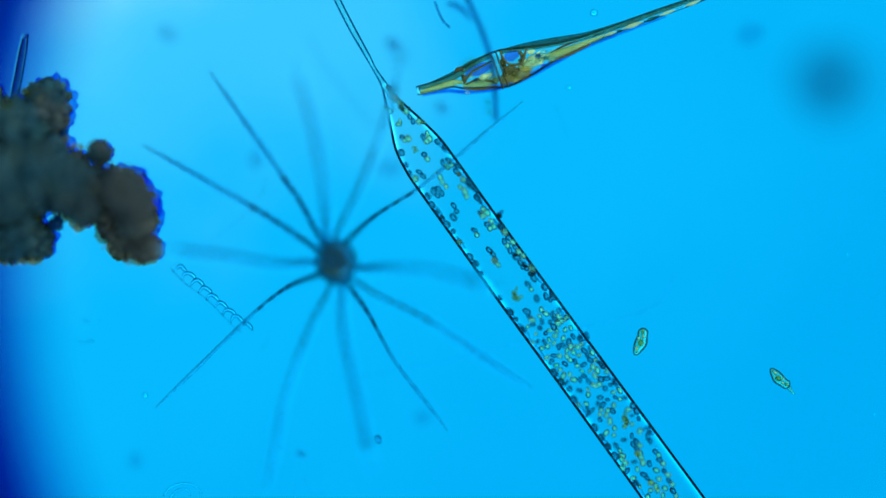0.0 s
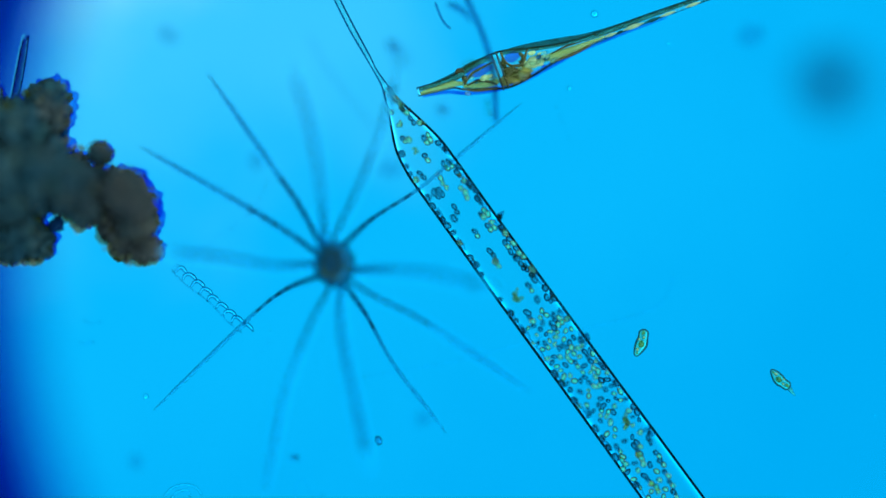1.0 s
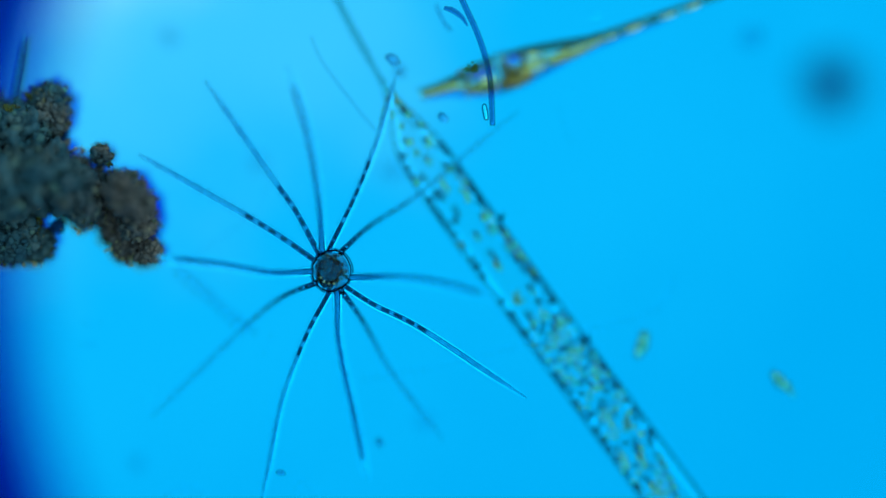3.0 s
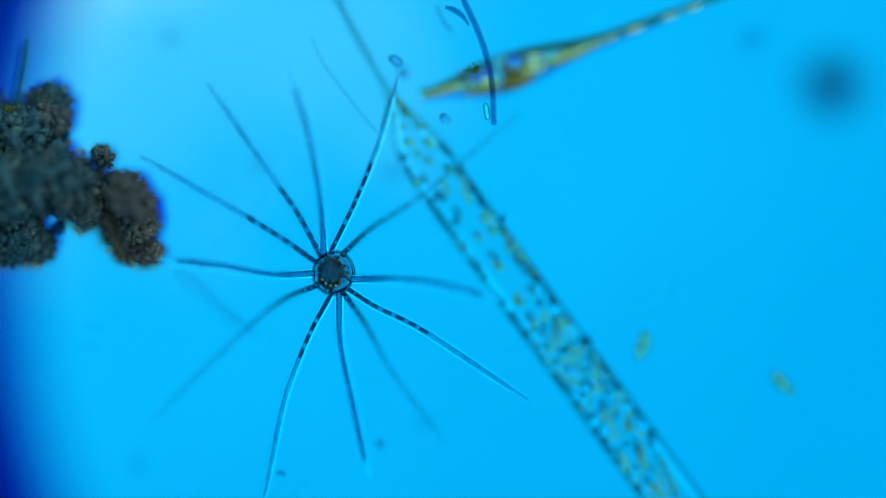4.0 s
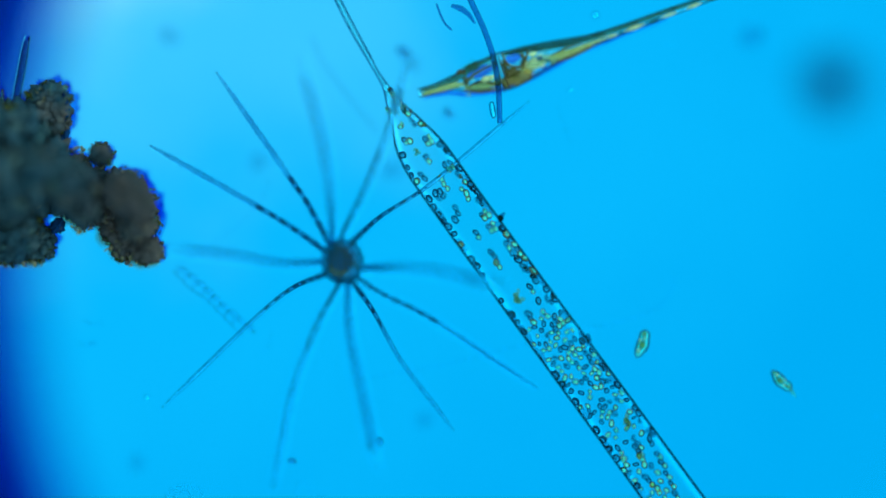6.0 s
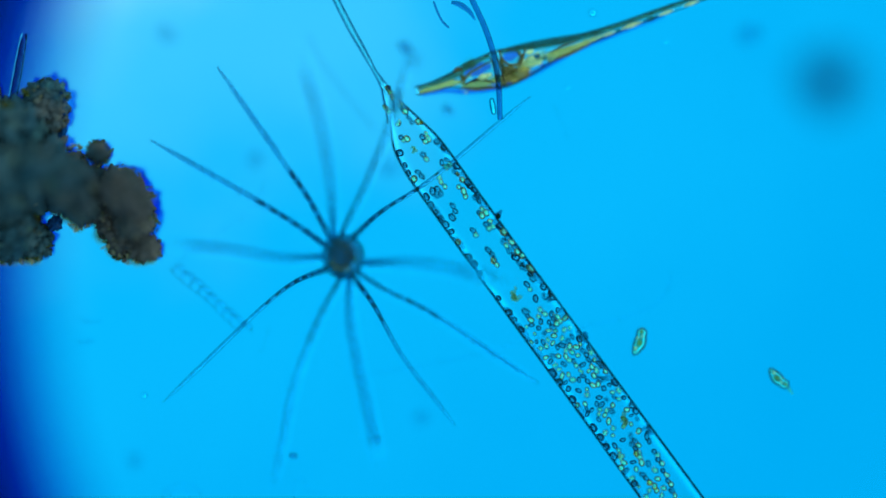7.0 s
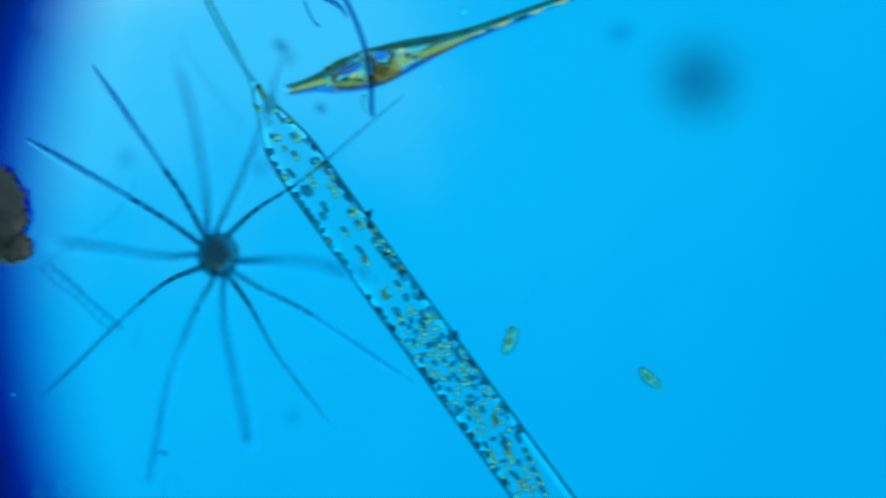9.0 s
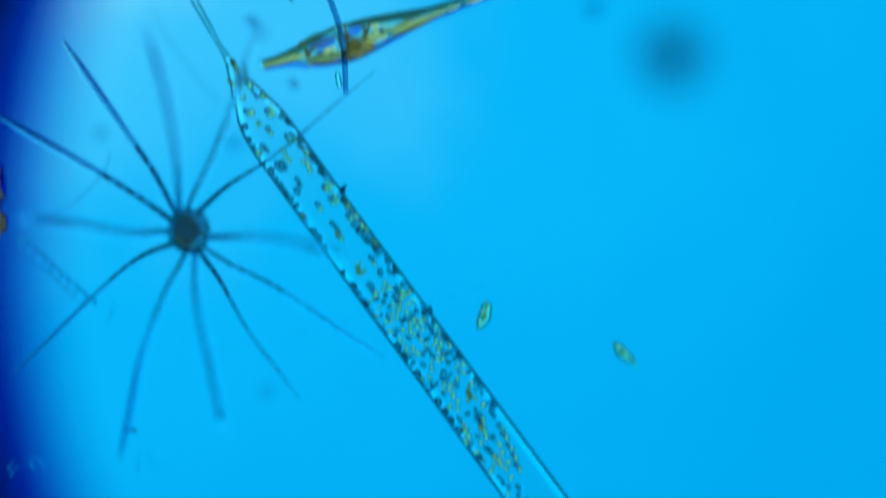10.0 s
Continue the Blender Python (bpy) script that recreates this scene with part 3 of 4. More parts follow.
# ---- the two-horned dinoflagellate ----
def dinoflagellate():
    thing = empty("horned_dinoflagellate", at(890, 124, 0), "golden brown horned dinoflagellate with a long tapering tail", "plankton cell")
    o = thing.location

    def rel(rows):
        return [((q := at(x, y, z) - o).x, q.y, q.z, r * S) for x, y, z, r in rows]
    shell = [(739, 163, 0, 8.5), (770, 155, 0, 9.5), (800, 146, 0, 12), (820, 142, 0, 19), (850, 134, 0, 27), (876, 127, 0, 33), (900, 121, 0, 34),
             (930, 112, 0, 28), (970, 98, 0, 19), (1000, 88, 0, 14.5), (1040, 73, 0, 10.5), (1100, 50, 0, 8.5), (1160, 28, 0, 7.5), (1220, 7, 0, 6.8), (1290, -20, 0, 6), (1420, -68, 0, 3), (1470, -88, 0, 1)]
    theca = part("theca", hollow(curve_through(rel(shell), 6), 3.2 * S, 28), THECA, thing, "clear brown-tinted cell wall")
    theca.visible_shadow = False
    def strand(name, rows, mat, label=""):
        part(name, tube(curve_through(rel(rows), 5), 12), mat, thing, label)
    strand("front_strand", [(742, 159, 0.005, 3.0), (775, 148, 0.005, 5.5), (808, 134, 0.005, 7.5), (835, 116, 0.005, 6), (868, 101, 0.005, 5)], OLIVE, "dark green strand along the upper wall")
    strand("front_strand", [(744, 166, 0.01, 3.2), (775, 157, 0.01, 4.6), (800, 149, 0.01, 5.4), (820, 148, 0.01, 3)], YELLOW, "golden filling of the short horn")
    strand("front_strand", [(820, 153, 0.0, 3), (842, 151, 0.0, 6), (865, 148, 0.0, 7), (882, 144, 0.0, 5)], YELLOW, "golden filling of the body")
    strand("front_strand", [(818, 158, 0.01, 1.5), (845, 160, 0.01, 3), (880, 156, 0.01, 2.5)], AMBER, "amber edge of the body")
    strand("tail_strand", [(885, 95, 0, 3.5), (915, 88, 0, 6), (950, 82, 0, 8), (990, 75, 0, 8), (1040, 65, 0.005, 6.5), (1100, 46, 0.005, 5.4), (1160, 24, 0.005, 4.6), (1220, 3, 0.005, 4), (1300, -26, 0.005, 3)], OLIVE, "dark green strand of the long tail")
    strand("tail_strand", [(962, 106, 0.01, 4), (980, 99, 0.01, 7), (1010, 89, 0.01, 6), (1050, 73, 0.01, 3.2), (1078, 62, 0.01, 1.0)], YELLOW, "golden filling of the long tail")
    strand("tail_strand", [(975, 110, 0.015, 1.5), (1010, 98, 0.015, 2.6), (1045, 81, 0.015, 1.5)], AMBER, "amber edge of the long tail")
    # blue colour fringe under the belly, drawn as a tinted strand
    strand("belly_fringe", [(748, 171, -0.05, 1.5), (790, 163, -0.05, 3.5), (830, 165, -0.05, 3.5), (880, 158, -0.05, 4.5), (925, 143, -0.05, 4.5), (975, 117, -0.05, 4), (1030, 89, -0.05, 3), (1100, 61, -0.05, 2.2), (1180, 31, -0.05, 1.2)], BLUE_FRINGE, "blue colour fringe along the belly")
    strand("knob", [(806, 130, 0.02, 2), (811, 126, 0.02, 4.6), (817, 125, 0.02, 4), (822, 128, 0.02, 1.5)], BROWN, "small brown knob where the horn begins")
    for x0, x1, r in ((1070, 1092, 2.6), (1102, 1140, 4.0), (1168, 1196, 2.6), (1212, 1240, 3.0)):
        y0, y1 = 66 - (x0 - 1070) * 0.368, 66 - (x1 - 1070) * 0.368
        strand("tail_strand", [(x0, y0, 0.02, 0.6), ((x0 + x1) / 2, (y0 + y1) / 2, 0.02, r), (x1, y1, 0.02, 0.6)], PALE_FILL, "pale bright stretch of the long tail")
    for x0, x1, r in ((1090, 1104, 2.4), (1140, 1170, 3.4), (1240, 1290, 2.4)):
        y0, y1 = 67 - (x0 - 1070) * 0.368, 67 - (x1 - 1070) * 0.368
        strand("tail_strand", [(x0, y0, 0.018, 0.6), ((x0 + x1) / 2, (y0 + y1) / 2, 0.018, r), (x1, y1, 0.018, 0.6)], OLIVE, "green stretch of the long tail")
    for rows in ([(886, 93, 0.03, 1.8), (893, 108, 0.03, 2.2), (901, 115, 0.03, 2.0), (910, 117, 0.03, 2.4), (924, 114, 0.03, 2.4), (928, 104, 0.03, 2.4), (933, 88, 0.03, 1.6)],
                 [(822, 150, 0.03, 1.4), (834, 132, 0.03, 2.2), (850, 122, 0.03, 2.0), (876, 108, 0.03, 1.6)],
                 [(826, 152, 0.03, 1.2), (846, 143, 0.03, 2.4), (866, 145, 0.03, 2.2), (880, 150, 0.03, 1.2)],
                 [(975, 96, 0.03, 0.8), (1000, 83, 0.03, 1.8), (1028, 74, 0.03, 0.8)]):
        strand("membrane", rows, BROWN, "dark brown frame round a clear vacuole")
    rng = random.Random(4)
    for x, y, rx, ry, mat, label in ((912, 137, 20, 12, AMBER, "golden brown body beside the girdle"), (904, 124, 14, 8, BROWN, ""), (892, 110, 5, 12, BROWN, ""), (926, 108, 5, 12, BROWN, ""),
                                     (822, 141, 4, 9, BROWN, ""), (930, 124, 10, 8, HAZEL, ""), (900, 140, 14, 8, HAZEL, "")):
        for k in range(4):
            q = at(x + rng.gauss(0, rx * 0.4), y + rng.gauss(0, ry * 0.35), rng.uniform(-0.03, 0.02)) - o
            f = rng.uniform(0.5, 0.8)
            part("pigment_body", lump(q, (rx * f * S, ry * f * S, min(rx, ry) * f * S), 0.5, x + k, 2.2, 3, math.radians(20 + rng.uniform(-25, 25))), mat, thing, label)
    for x, y, rx, ry in ((906, 101, 14, 9), (848, 125, 25, 10)):
        part("vacuole", lump(at(x, y, 0.02) - o, (rx * S, ry * S, 3.0 * S), 0.15, 3, 1.5, 3, 0.35), VACUOLE, thing, "deep blue clear vacuole")
    for i in range(34):
        x, y = (rng.gauss(852, 12), rng.gauss(139, 4)) if i < 13 else (rng.gauss(950, 12), rng.gauss(105, 7))
        q = at(x, y, rng.uniform(-0.01, 0.04)) - o
        r = rng.uniform(2.4, 6.0) * S
        part("oil_droplet", lump(q, (r * 1.3, r * 0.7, r * 0.6), 0.5, i, 2.4, 3, 0.35 + rng.uniform(-0.4, 0.4)), (PALE_FILL, PALE, VACUOLE, PALE)[i % 4], thing, "pale glassy droplet")
    q = at(947, 110, 0.0) - o
    part("oil_droplet", lump(q, (19 * S, 10 * S, 8 * S), 0.4, 9, 2.0, 3, 0.4), PALE_FILL, thing, "pale bright oil body")
    q = at(828, 166, 0.0) - o
    part("oil_droplet", lump(q, (5 * S, 4 * S, 4 * S), 0.3, 8, 2.0, 2), PALE, thing, "pale glassy droplet")
    # the girdle: a raised double ring around the waist
    for k, dx in enumerate((-4, 5)):
        ring = []
        c, d = at(884 + dx, 126 - dx * 0.35, 0) - o, Vector((0.94, 0.34, 0)).normalized()
        side = d.cross(Vector((0, 0, 1)))
        bm = bmesh.new()
        for a in range(36):
            w = 2 * math.pi * a / 36
            ring.append(c + (side * math.cos(w) + Vector((0, 0, 1)) * math.sin(w)) * 34 * S)
        loops = []
        for a in range(36):
            w = 2 * math.pi * a / 36
            out = (side * math.cos(w) + Vector((0, 0, 1)) * math.sin(w))
            loops.append([bm.verts.new(ring[a] + (out * math.cos(b) + d * math.sin(b)) * 1.1 * S) for b in (0, 1.57, 3.14, 4.71)])
        for a in range(36):
            p, q = loops[a], loops[(a + 1) % 36]
            for b in range(4):
                bm.faces.new((p[b], q[b], q[(b + 1) % 4], p[(b + 1) % 4]))
        bmesh.ops.recalc_face_normals(bm, faces=bm.faces)
        part("girdle", bm, BROWN, thing, "thin brown ridge around the waist")
    thing.location.z = -0.05
    return thing


dinoflagellate()


# ---- the brown clump of detritus ----
def detritus():
    thing = empty("detritus_clump", at(120, 340, 0), "dark brown crumbly clump of detritus lying on the slide", "detritus")
    o = thing.location
    # across, down, radius, how much of the full height
    lobes = [(30, 235, 60, 0.6), (85, 180, 40, 0.2), (88, 215, 34, 0.2), (20, 320, 80, 1), (75, 300, 62, 1), (120, 325, 56, 1), (30, 410, 50, 0.35), (62, 430, 34, 0.1), (5, 430, 38, 0.25), (178, 272, 19, 0.5),
             (165, 330, 36, 0.16), (150, 362, 37, 0.7), (183, 372, 28, 0.12), (215, 335, 41, 1), (235, 360, 41, 1), (240, 393, 39, 0.6), (225, 415, 28, 0.12), (201, 404, 27, 0.1), (216, 438, 22, 0.1),
             (252, 440, 26, 0.25), (268, 444, 20, 0.4), (-60, 330, 110, 1), (-50, 220, 70, 0.6)]
    rng = random.Random(21)
    seeds, edge = [], []
    for i, (x, y, r, share) in enumerate(lobes):
        tall = 0.44 * share + 0.04
        q = at(x, y, 0.06) - o
        lobe = lump(q, (r * 0.87 * S, r * 0.87 * S, 0.2), 0.4, i, 2.4, 5)
        for v in lobe.verts:
            d = v.co - q
            d = Vector((d.x, d.y, d.z * tall / 0.2 if d.z > 0 else d.z))
            rough = 0.2 * noise.noise(v.co * 18) + 0.16 * noise.noise(v.co * 42) + 0.1 * noise.noise(v.co * 110)
            v.co = q + Vector((d.x * (1 + rough), d.y * (1 + rough), d.z * (1 + 0.5 * rough)))
        part("lobe", lobe, CORE, thing)
        # blue and yellow colour fringes, drawn as tinted coats set off sideways
        for dx, dy, deep, name, mat, label in ((min(15, r * 0.3), -2, -0.1, "fringe_coat", BLUE_FRINGE, "blue colour fringe around the crumbs"), (-4, 5, -0.13, "edge_fringe", PALE_FRINGE, "pale yellow colour fringe along the edge")):
            coat = lump(at(x + dx, y + dy, deep) - o, (r * 0.95 * S, r * 0.95 * S, 0.04), 0.4, i, 2.4, 4)
            for v in coat.verts:
                v.co += (v.co - q) * (0.16 * noise.noise(v.co * 18))
            part(name, coat, mat, thing, label)
        for k in range(int(r * r / 30) + 60):
            a = rng.uniform(0, 6.283)
            e = rng.random() ** 0.33
            reach = rng.uniform(0.88, 1.03) + (rng.random() ** 4) * 0.18
            g = rng.uniform(1.4, 5.2) if e > 0.7 else rng.uniform(2.0, 7.5)
            zz = max(0, 1 - e ** 4) ** 0.5 * tall if e < 0.85 else rng.uniform(-0.05, 0.09)
            px, py = x + math.cos(a) * e * r * reach, y + math.sin(a) * e * r * reach
            p = at(px, py, 0.06 + zz) - o
            rim = min(math.dist((px, py), (u, v)) / w for j, (u, v, w, h) in enumerate(lobes) if j != i) > 0.98
            (edge if rim and e > 0.75 and rng.random() < 0.5 else seeds).append((p[:], g * S))
    grains("edge_grain", edge, EDGE_GRAIN, thing, 5, "clear amber grains along the edge", 2, 0.6, True)
    grains("grain", seeds, GRAIN, thing, 3, "crumbly brown and amber grains", 2, 0.65)
    # ragged pale shreds in the hollows between the lobes and along the lower edges
    shreds, motes = [], []
    for x, y, wide, high, count in ((78, 160, 18, 8, 18), (70, 195, 10, 22, 22), (88, 182, 14, 10, 14), (40, 238, 26, 10, 14), (140, 262, 16, 6, 16), (176, 330, 9, 22, 22), (180, 372, 14, 14, 22),
                                    (140, 402, 26, 5, 20), (200, 432, 14, 18, 26), (225, 452, 22, 7, 18), (240, 466, 12, 5, 8), (60, 362, 14, 14, 14), (36, 300, 30, 12, 14), (66, 415, 12, 22, 20),
                                    (24, 430, 14, 16, 14), (60, 466, 18, 4, 10), (215, 300, 26, 7, 14), (272, 400, 6, 20, 8), (178, 258, 14, 6, 8), (28, 205, 10, 14, 8)):
        for k in range(count):
            p = (at(x + rng.gauss(0, wide * 0.6), y + rng.gauss(0, high * 0.6), rng.uniform(0.1, 0.19)) - o)[:]
            (motes if k % 5 == 0 else shreds).append((p, rng.uniform(0.9, 2.3) * S))
    grains("shred", shreds, SHRED, thing, 8, "ragged olive shreds between the lobes", 2, 0.6, True)
    grains("fleck", motes, FLECK, thing, 14, "tiny pale yellow flecks between the lobes", 1, 0.5, True)
    # blue light leaking through the folds, painted as matt dark blue patches
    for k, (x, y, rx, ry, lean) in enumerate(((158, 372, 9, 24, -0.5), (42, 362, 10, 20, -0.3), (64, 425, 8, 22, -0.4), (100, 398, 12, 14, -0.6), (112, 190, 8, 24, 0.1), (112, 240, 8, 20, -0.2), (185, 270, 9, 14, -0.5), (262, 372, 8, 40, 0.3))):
        part("light_leak", lump(at(x, y, 0.09) - o, (rx * S, ry * S, 0.045), 0.5, k + 60, 2.4, 4, lean), FOLD_LEAK, thing, "blue light leaking through a fold, set as a matt patch")
    return thing


detritus()


def needle():
    thing = empty("needle_diatom", at(34, 130, 0), "slender clear needle diatom leaning on the brown clump", "diatom")
    o = thing.location
    rows = [((q := at(x, y, 0.02) - o).x, q.y, q.z, r * S) for x, y, r in ((46, 62, 6), (40, 95, 8), (33, 135, 8.5), (22, 190, 8), (12, 235, 6))]
    part("valve", hollow(curve_through(rows, 4), 2.2 * S, 16), ROD, thing)


needle()


# ---- small cells beside the tube ----
def small_cell(x, y, lean, size):
    thing = empty("small_cell", at(x, y, -0.04), "small yellow-green oval cell near the tube diatom", "plankton cell", "small green cells")
    thing.rotation_euler = (0, 0, radians(lean))
    k = size * S
    wall = tube(curve_through([(a * k, b * k, 0, r * k) for a, b, r in ((-27, 3, 2), (-23, 2.5, 5.5), (-13, 1, 9.5), (-2, -1, 11.5), (9, -0.5, 9.5), (19, 1, 9), (24, 2, 3))], 4), 20)
    part("wall", wall, CELL, thing)
    for i, (a, b, r) in enumerate(((17, 1, 4), (9, -2, 3), (-3, -1, 6.5), (-14, 3, 3.5), (-20, 2, 2.5), (4, 5, 2.5))):
        part("chloroplast", lump((a * k, b * k, 5.5 * k), (r * k, r * 0.8 * k, 6.5 * k), 0.3, i + x, 2, 2), CELL_FILL if i % 2 == 0 else GRANULE_CORE, thing, "yellow-green granule")
    return thing


small_cell(1135, 606, 74, 1.0)
tail = small_cell(1381, 673, -42, 0.92)
part("tail", tube(curve_through([(22 * S, 0, 0, 4 * S), (30 * S, -2 * S, 0, 2.6 * S), (38 * S, -3 * S, 0, 0.6 * S)], 4), 8), CELL, tail)


# ---- the broken spine above the dinoflagellate ----
SPINE_AT = at(862, 100, 0.2)


def broken_spine():
    thing = empty("broken_spine", SPINE_AT, "dark hollow curved spine fragment adrift in water", "diatom fragment")
    rows = [(790, -75, 5), (821, -2, 5.4), (844, 48, 5.4), (861, 98, 5.5), (870, 150, 5.5), (873, 216, 5)]
    line = curve_through([((x - 862) * S, (100 - y) * S, 0, r * S) for x, y, r in rows], 8)
    part("shaft", tube([(*q[:3], q[3] * 0.92) for q in line], 24), SPINE, thing)
    hook = curve_through([((x - 862) * S, (100 - y) * S, 0.02, r * S) for x, y, r in ((787, 8, 3), (803, 13, 5), (818, 24, 4), (829, 40, 1.5))], 6)
    part("flake", tube(hook, 10, 0.5), SPINE, thing, "torn dark flake")
    shell = curve_through([((x - 862) * S, (100 - y) * S, 0, r * S) for x, y, r in ((857, 178, 1.5), (858, 181, 4.2), (860, 193, 5), (862, 204, 4.2), (862.5, 207, 1.5))], 4)
    part("capsule", tube(shell, 16), CAPSULE, thing, "tiny clear capsule stuck beside the spine")
    return thing


spine = broken_spine()


# ---- threads and a coiled filament on the slide ----
def thread(name, rows, r, z, label, category="thread", mat=THREAD):
    x0, y0 = rows[0]
    thing = empty(name, at(x0, y0, z), label, category)
    line = curve_through([((x - x0) * S, (y0 - y) * S, 0, r * S) for x, y in rows], 8)
    line[0][3] = line[-1][3] = 0.3 * S
    part("strand", tube(line, 8), mat, thing)
    return thing


LOW = -0.06
thread("fine_thread", [(472, 318), (462, 350), (420, 397), (368, 432), (322, 462), (304, 478)], 1.5, LOW, "very fine curved colourless thread in water")
thread("fine_thread", [(1192, 486), (1184, 515), (1160, 543), (1110, 563), (1040, 580), (930, 606), (800, 640), (640, 668)], 1.3, LOW, "very fine long colourless thread under the tube")
thread("fine_thread", [(983, 188), (994, 214), (1006, 248)], 1.2, LOW, "short fine colourless thread in water")
thread("fine_thread", [(478, 586), (474, 606), (462, 624)], 1.3, LOW, "short curved colourless thread in water")
thread("fine_thread", [(524, 890), (522, 862), (533, 849), (543, 856), (550, 874), (575, 876)], 1.2, LOW, "looped fine colourless thread in water")
thread("fine_thread", [(290, 880), (304, 864), (325, 858), (345, 862), (358, 876)], 1.8, LOW, "coiled colourless thread in water")
thread("fine_thread", [(296, 892), (312, 872), (330, 868), (338, 880)], 1.8, LOW, "coiled colourless thread in water")
thread("fine_thread", [(146, 566), (156, 572), (168, 574), (178, 570)], 1.6, LOW, "tiny curled colourless thread in water")
thread("fine_thread", [(140, 606), (152, 610), (160, 604), (166, 608)], 1.6, LOW, "tiny curled colourless thread in water")
thread("dark_filament", [(548, 60), (568, 105), (602, 152), (636, 196), (668, 234)], 2.2, 0.42, "thin dark curved filament adrift above the tube", "filament", FAINT)
thread("dark_filament", [(770, 4), (778, 25), (786, 40), (798, 52)], 1.8, 0.05, "short thin dark filament in water", "filament", SPINE)


def coil():
    thing = empty("hooked_filament", at(305, 480, LOW), "clear filament with a row of small curved hooks", "filament")
    start = at(305, 480, 0)
    line = []
    for k in range(40):
        u = k / 39
        q = at(305 + 122 * u, 480 + 108 * u + 3 * math.sin(u * 9), 0) - start
        line.append((q.x, q.y, 0, 1.0 * S))
    part("strand", tube(line, 8), COIL, thing)
    rng = random.Random(6)
    for k in range(9):
        u = 0.03 + k * 0.118
        x, y = 305 + 122 * u, 480 + 108 * u
        pts = []
        for dx, dy, r in ((0, 0, 1.2), (rng.uniform(4, 8), rng.uniform(-12, -7), 2.6), (13, rng.uniform(-12, -8), 3.4), (20 + rng.uniform(-3, 3), -4, 3.0), (24, 2, 1.0)):
            q = at(x + dx, y + dy, 0) - start
            pts.append((q.x, q.y, 0.0, r * S))
        part("hook", tube(curve_through(pts, 5), 10), COIL, thing, "short curved hook on the filament")


coil()


# ---- dust, bubbles and motes ----
def mote(name, x, y, z, rx, ry, mat, label, category, seed, group="", rough=0.35):
    thing = part(name, lump((0, 0, 0), (rx * S, ry * S, min(rx, ry) * S), rough, seed, 2.0, 3, seed * 0.7), mat)
    thing.location = at(x, y, z)
    return tagged(thing, label, category, group)


drifter = mote("drifting_mote", 522, 810, 0.2, 5, 8, SMUDGE, "tiny dark brown mote adrift in water", "mote", 2)
rng = random.Random(8)
crumb = empty("debris_speck", at(832, 118, 0.3), "small brown granular speck adrift above the dinoflagellate", "mote")
grains("crumbs", [((rng.gauss(0, 6) * S, rng.gauss(0, 4) * S, rng.gauss(0, 3) * S), rng.uniform(2.2, 5.0) * S) for k in range(16)], MOSS, crumb, 4, "brown crumbs stuck together", 2)
mote("mote", 670, 780, 0.03, 8, 6, SMUDGE, "tiny dark oval mote in water", "mote", 3)
mote("dust_speck", 1468, 150, 2.3, 52, 45, DUST, "large soft dark dust speck adrift high above the slide", "dust", 4)
adrift = []
for i, (x, y, z, rx, ry) in enumerate(((700, 99, 0.41, 9, 13), (713, 120, 0.66, 10, 9), (786, 204, 0.41, 10, 8))):
    adrift.append(mote("dust_speck", x, y, z, rx, ry, SMUDGE, "small soft dark dust speck adrift above the slide", "dust", i + 6, "drifting dust specks"))
for i, (x, y, rx, ry) in enumerate(((1330, 62, 24, 18), (455, 284, 16, 14), (240, 818, 14, 12), (296, 62, 18, 14), (690, 300, 20, 16), (748, 742, 14, 12))):
    mote("dust_speck", x, y, SLIDE_TOP - 0.31, rx, ry, FAINT, "faint dust speck stuck under the slide", "dust", i + 5, "faint dust specks")
for i, (x, y, r) in enumerate(((1052, 25, 6.5), (1008, 157, 4.6), (1182, 77, 3.4), (1297, 175, 2.4), (1246, 225, 2), (745, 487, 2.5), (757, 490, 2.6), (1228, 651, 2), (960, 754, 2), (1548, 735, 2.5), (1500, 452, 2.5), (258, 702, 5))):
    mote("bubble", x, y, -0.02, r, r * 0.95, BUBBLE, "tiny clear round bubble in water", "bubble", i, "tiny bubbles", 0.05)


stop = field_stop()


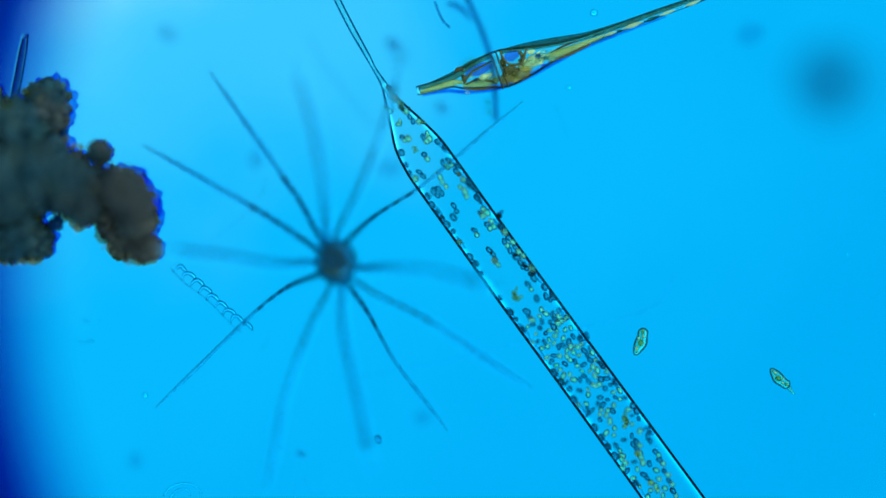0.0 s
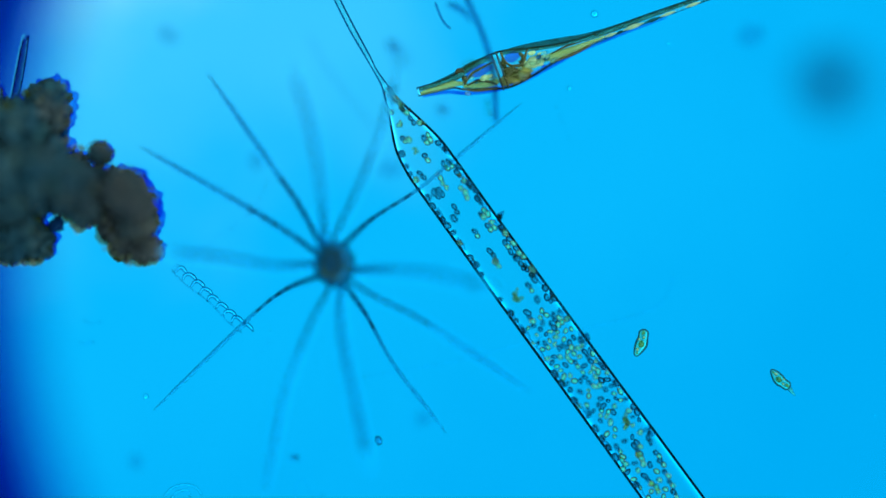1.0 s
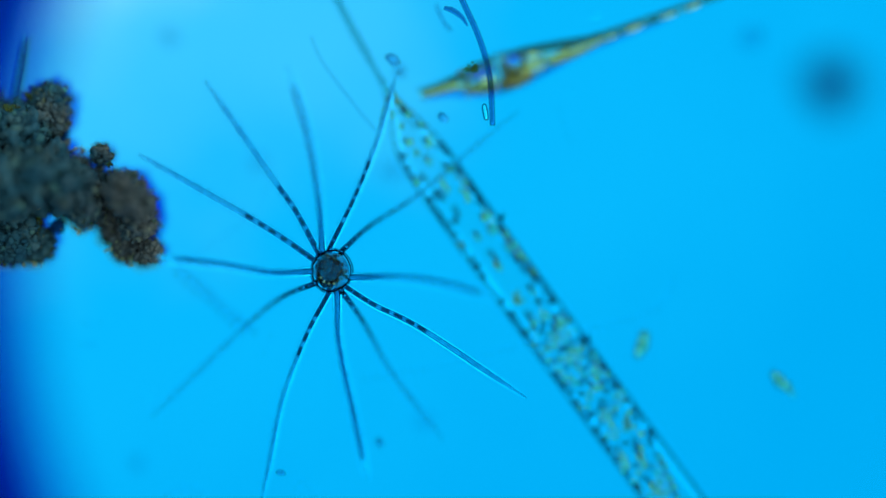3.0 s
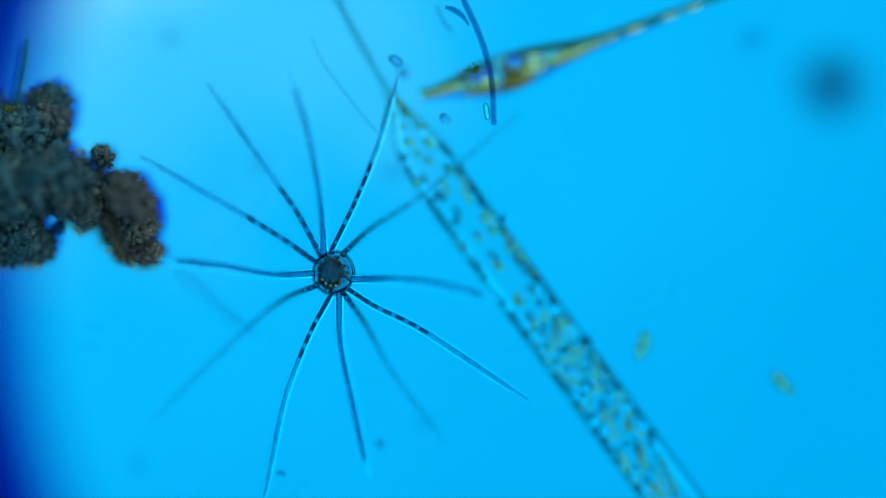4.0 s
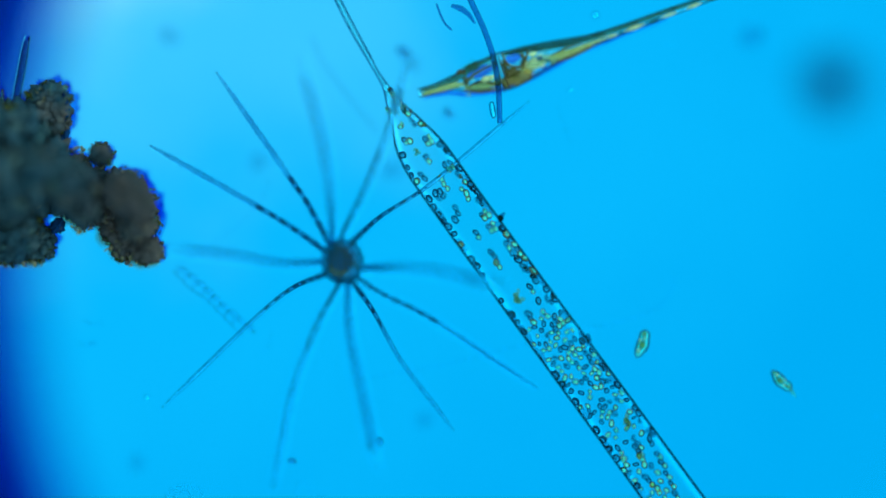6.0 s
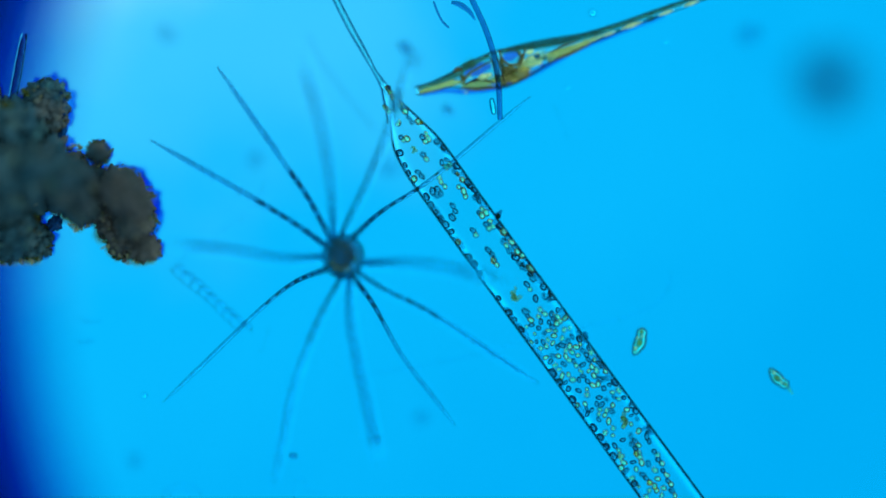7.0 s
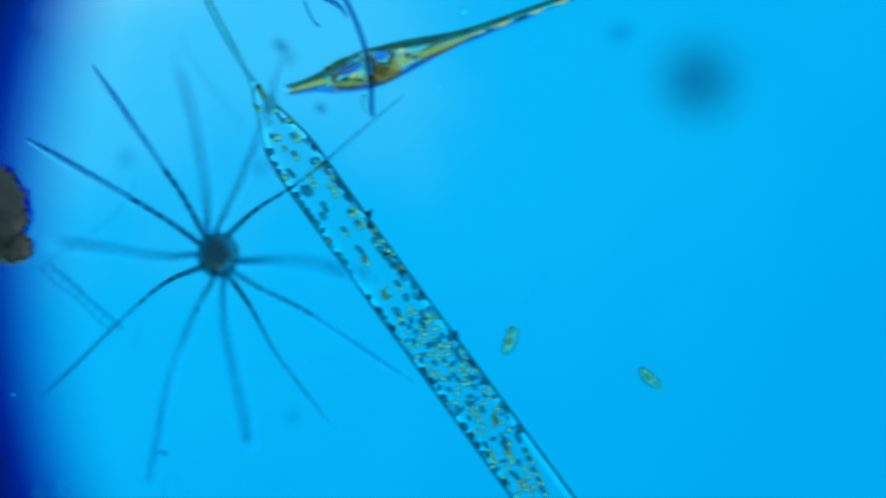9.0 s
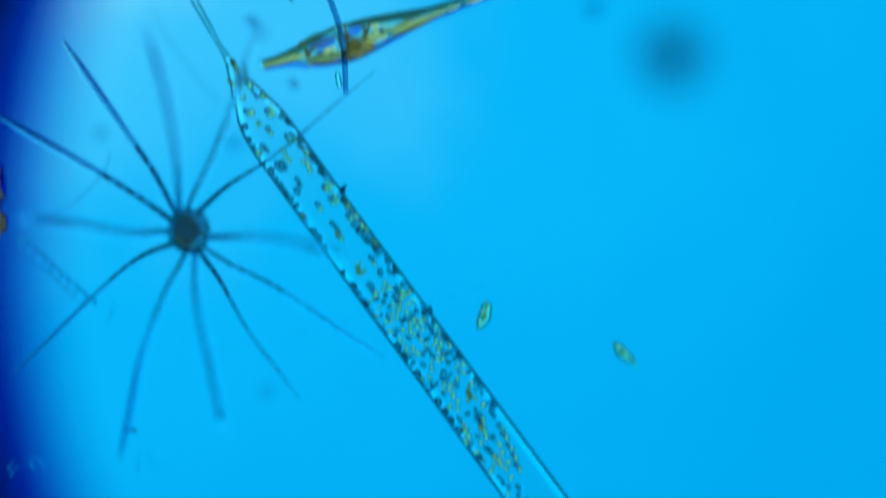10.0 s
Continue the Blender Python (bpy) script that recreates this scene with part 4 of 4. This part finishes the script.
# ---- what moves ----
def motions():
    rows = []
    for t, ox, oy, zf in STAGE:
        shift = np.interp(t, (0, 5.5, 7.0, 7.5, 8.0, 8.5, 9.5, 10.0), (0, 0, 16, 24, 18, 16, 28, 28))
        rows.append((t, pose(STOP_AT[0] - ox * S + shift * S, STOP_AT[1] + oy * S, STOP_AT[2] + zf)))
    walk(stop, rows)
    walk(tint_film, [(t, pose(-ox * S, oy * S, SLIDE_TOP - 0.304)) for t, ox, oy, zf in STAGE])
    drift = [(0, 4, -2), (0.5, 2, -1), (1, 0, 0), (1.5, -1, 0), (2, -3, 4), (2.5, -5, 7), (3.2, -7, 10), (4, -5, 11), (4.5, -3, 8), (5, 2, 4), (5.5, 7, -2),
             (6.2, 14, -7), (7, 19, -11), (7.5, 23, -12), (8, 24, -13), (8.5, 24, -13), (9, 26, -12), (9.5, 25, -12), (10, 21, -10)]
    walk(star, [(t, Matrix.Translation(STAR_AT + Vector((x * S, -y * S, 0)))) for t, x, y in drift])
    drift = [(0, 6, 0), (1, 5, 0), (2, 3, 3), (2.5, -2, 4), (3.2, -3, 2), (4, -2, 0), (4.5, 0, 0), (5, 0, 1), (5.5, 5, 1), (6.2, 11, 0), (7, 15, -2), (8, 17, -4), (8.5, 17, -6), (9.5, 19, -4), (10, 17, -3)]
    depth = ((0, 2.0, 2.5, 3.2, 4.5, 5.0, 5.5, 7.0, 10), (0.02, 0.02, 0.04, 0.03, 0.05, -0.05, -0.09, -0.11, -0.11))
    walk(spine, [(t, Matrix.Translation(SPINE_AT + Vector((x * S, -y * S, np.interp(t, *depth))))) for t, x, y in drift])
    drift = [(0, -3, -18), (0.5, -2, -17), (1, -3, -16), (1.5, -6, -11), (2, -10, -6), (2.5, -9, 0), (3.2, -5, 4), (4, -2, 4), (4.5, 0, 0), (5, 3, -1), (5.5, 8, -5), (6.2, 15, -9), (7, 21, -12),
             (7.5, 26, -14), (8, 27, -15), (8.5, 28, -14), (9, 30, -13), (9.5, 30, -14), (10, 26, -12)]
    for speck, share in zip(adrift, (1.0, 1.0, 0.5)):
        home = speck.location.copy()
        walk(speck, [(t, Matrix.Translation(home + Vector((x * S * share, -y * S * share, 0)))) for t, x, y in drift])
    track = [(0, 534, 806), (0.5, 532, 805), (1, 522, 810), (1.5, 513, 815), (2, 503, 823), (2.5, 498, 830), (3.2, 495, 834), (4, 495, 833), (4.5, 497, 828), (5, 502, 824), (5.5, 510, 818),
             (6.2, 517, 813), (7, 522, 809), (8, 523, 806), (8.5, 522, 805), (10, 512, 810)]
    walk(drifter, [(t, Matrix.Translation(at(x, y, 0.2))) for t, x, y in track])


motions()
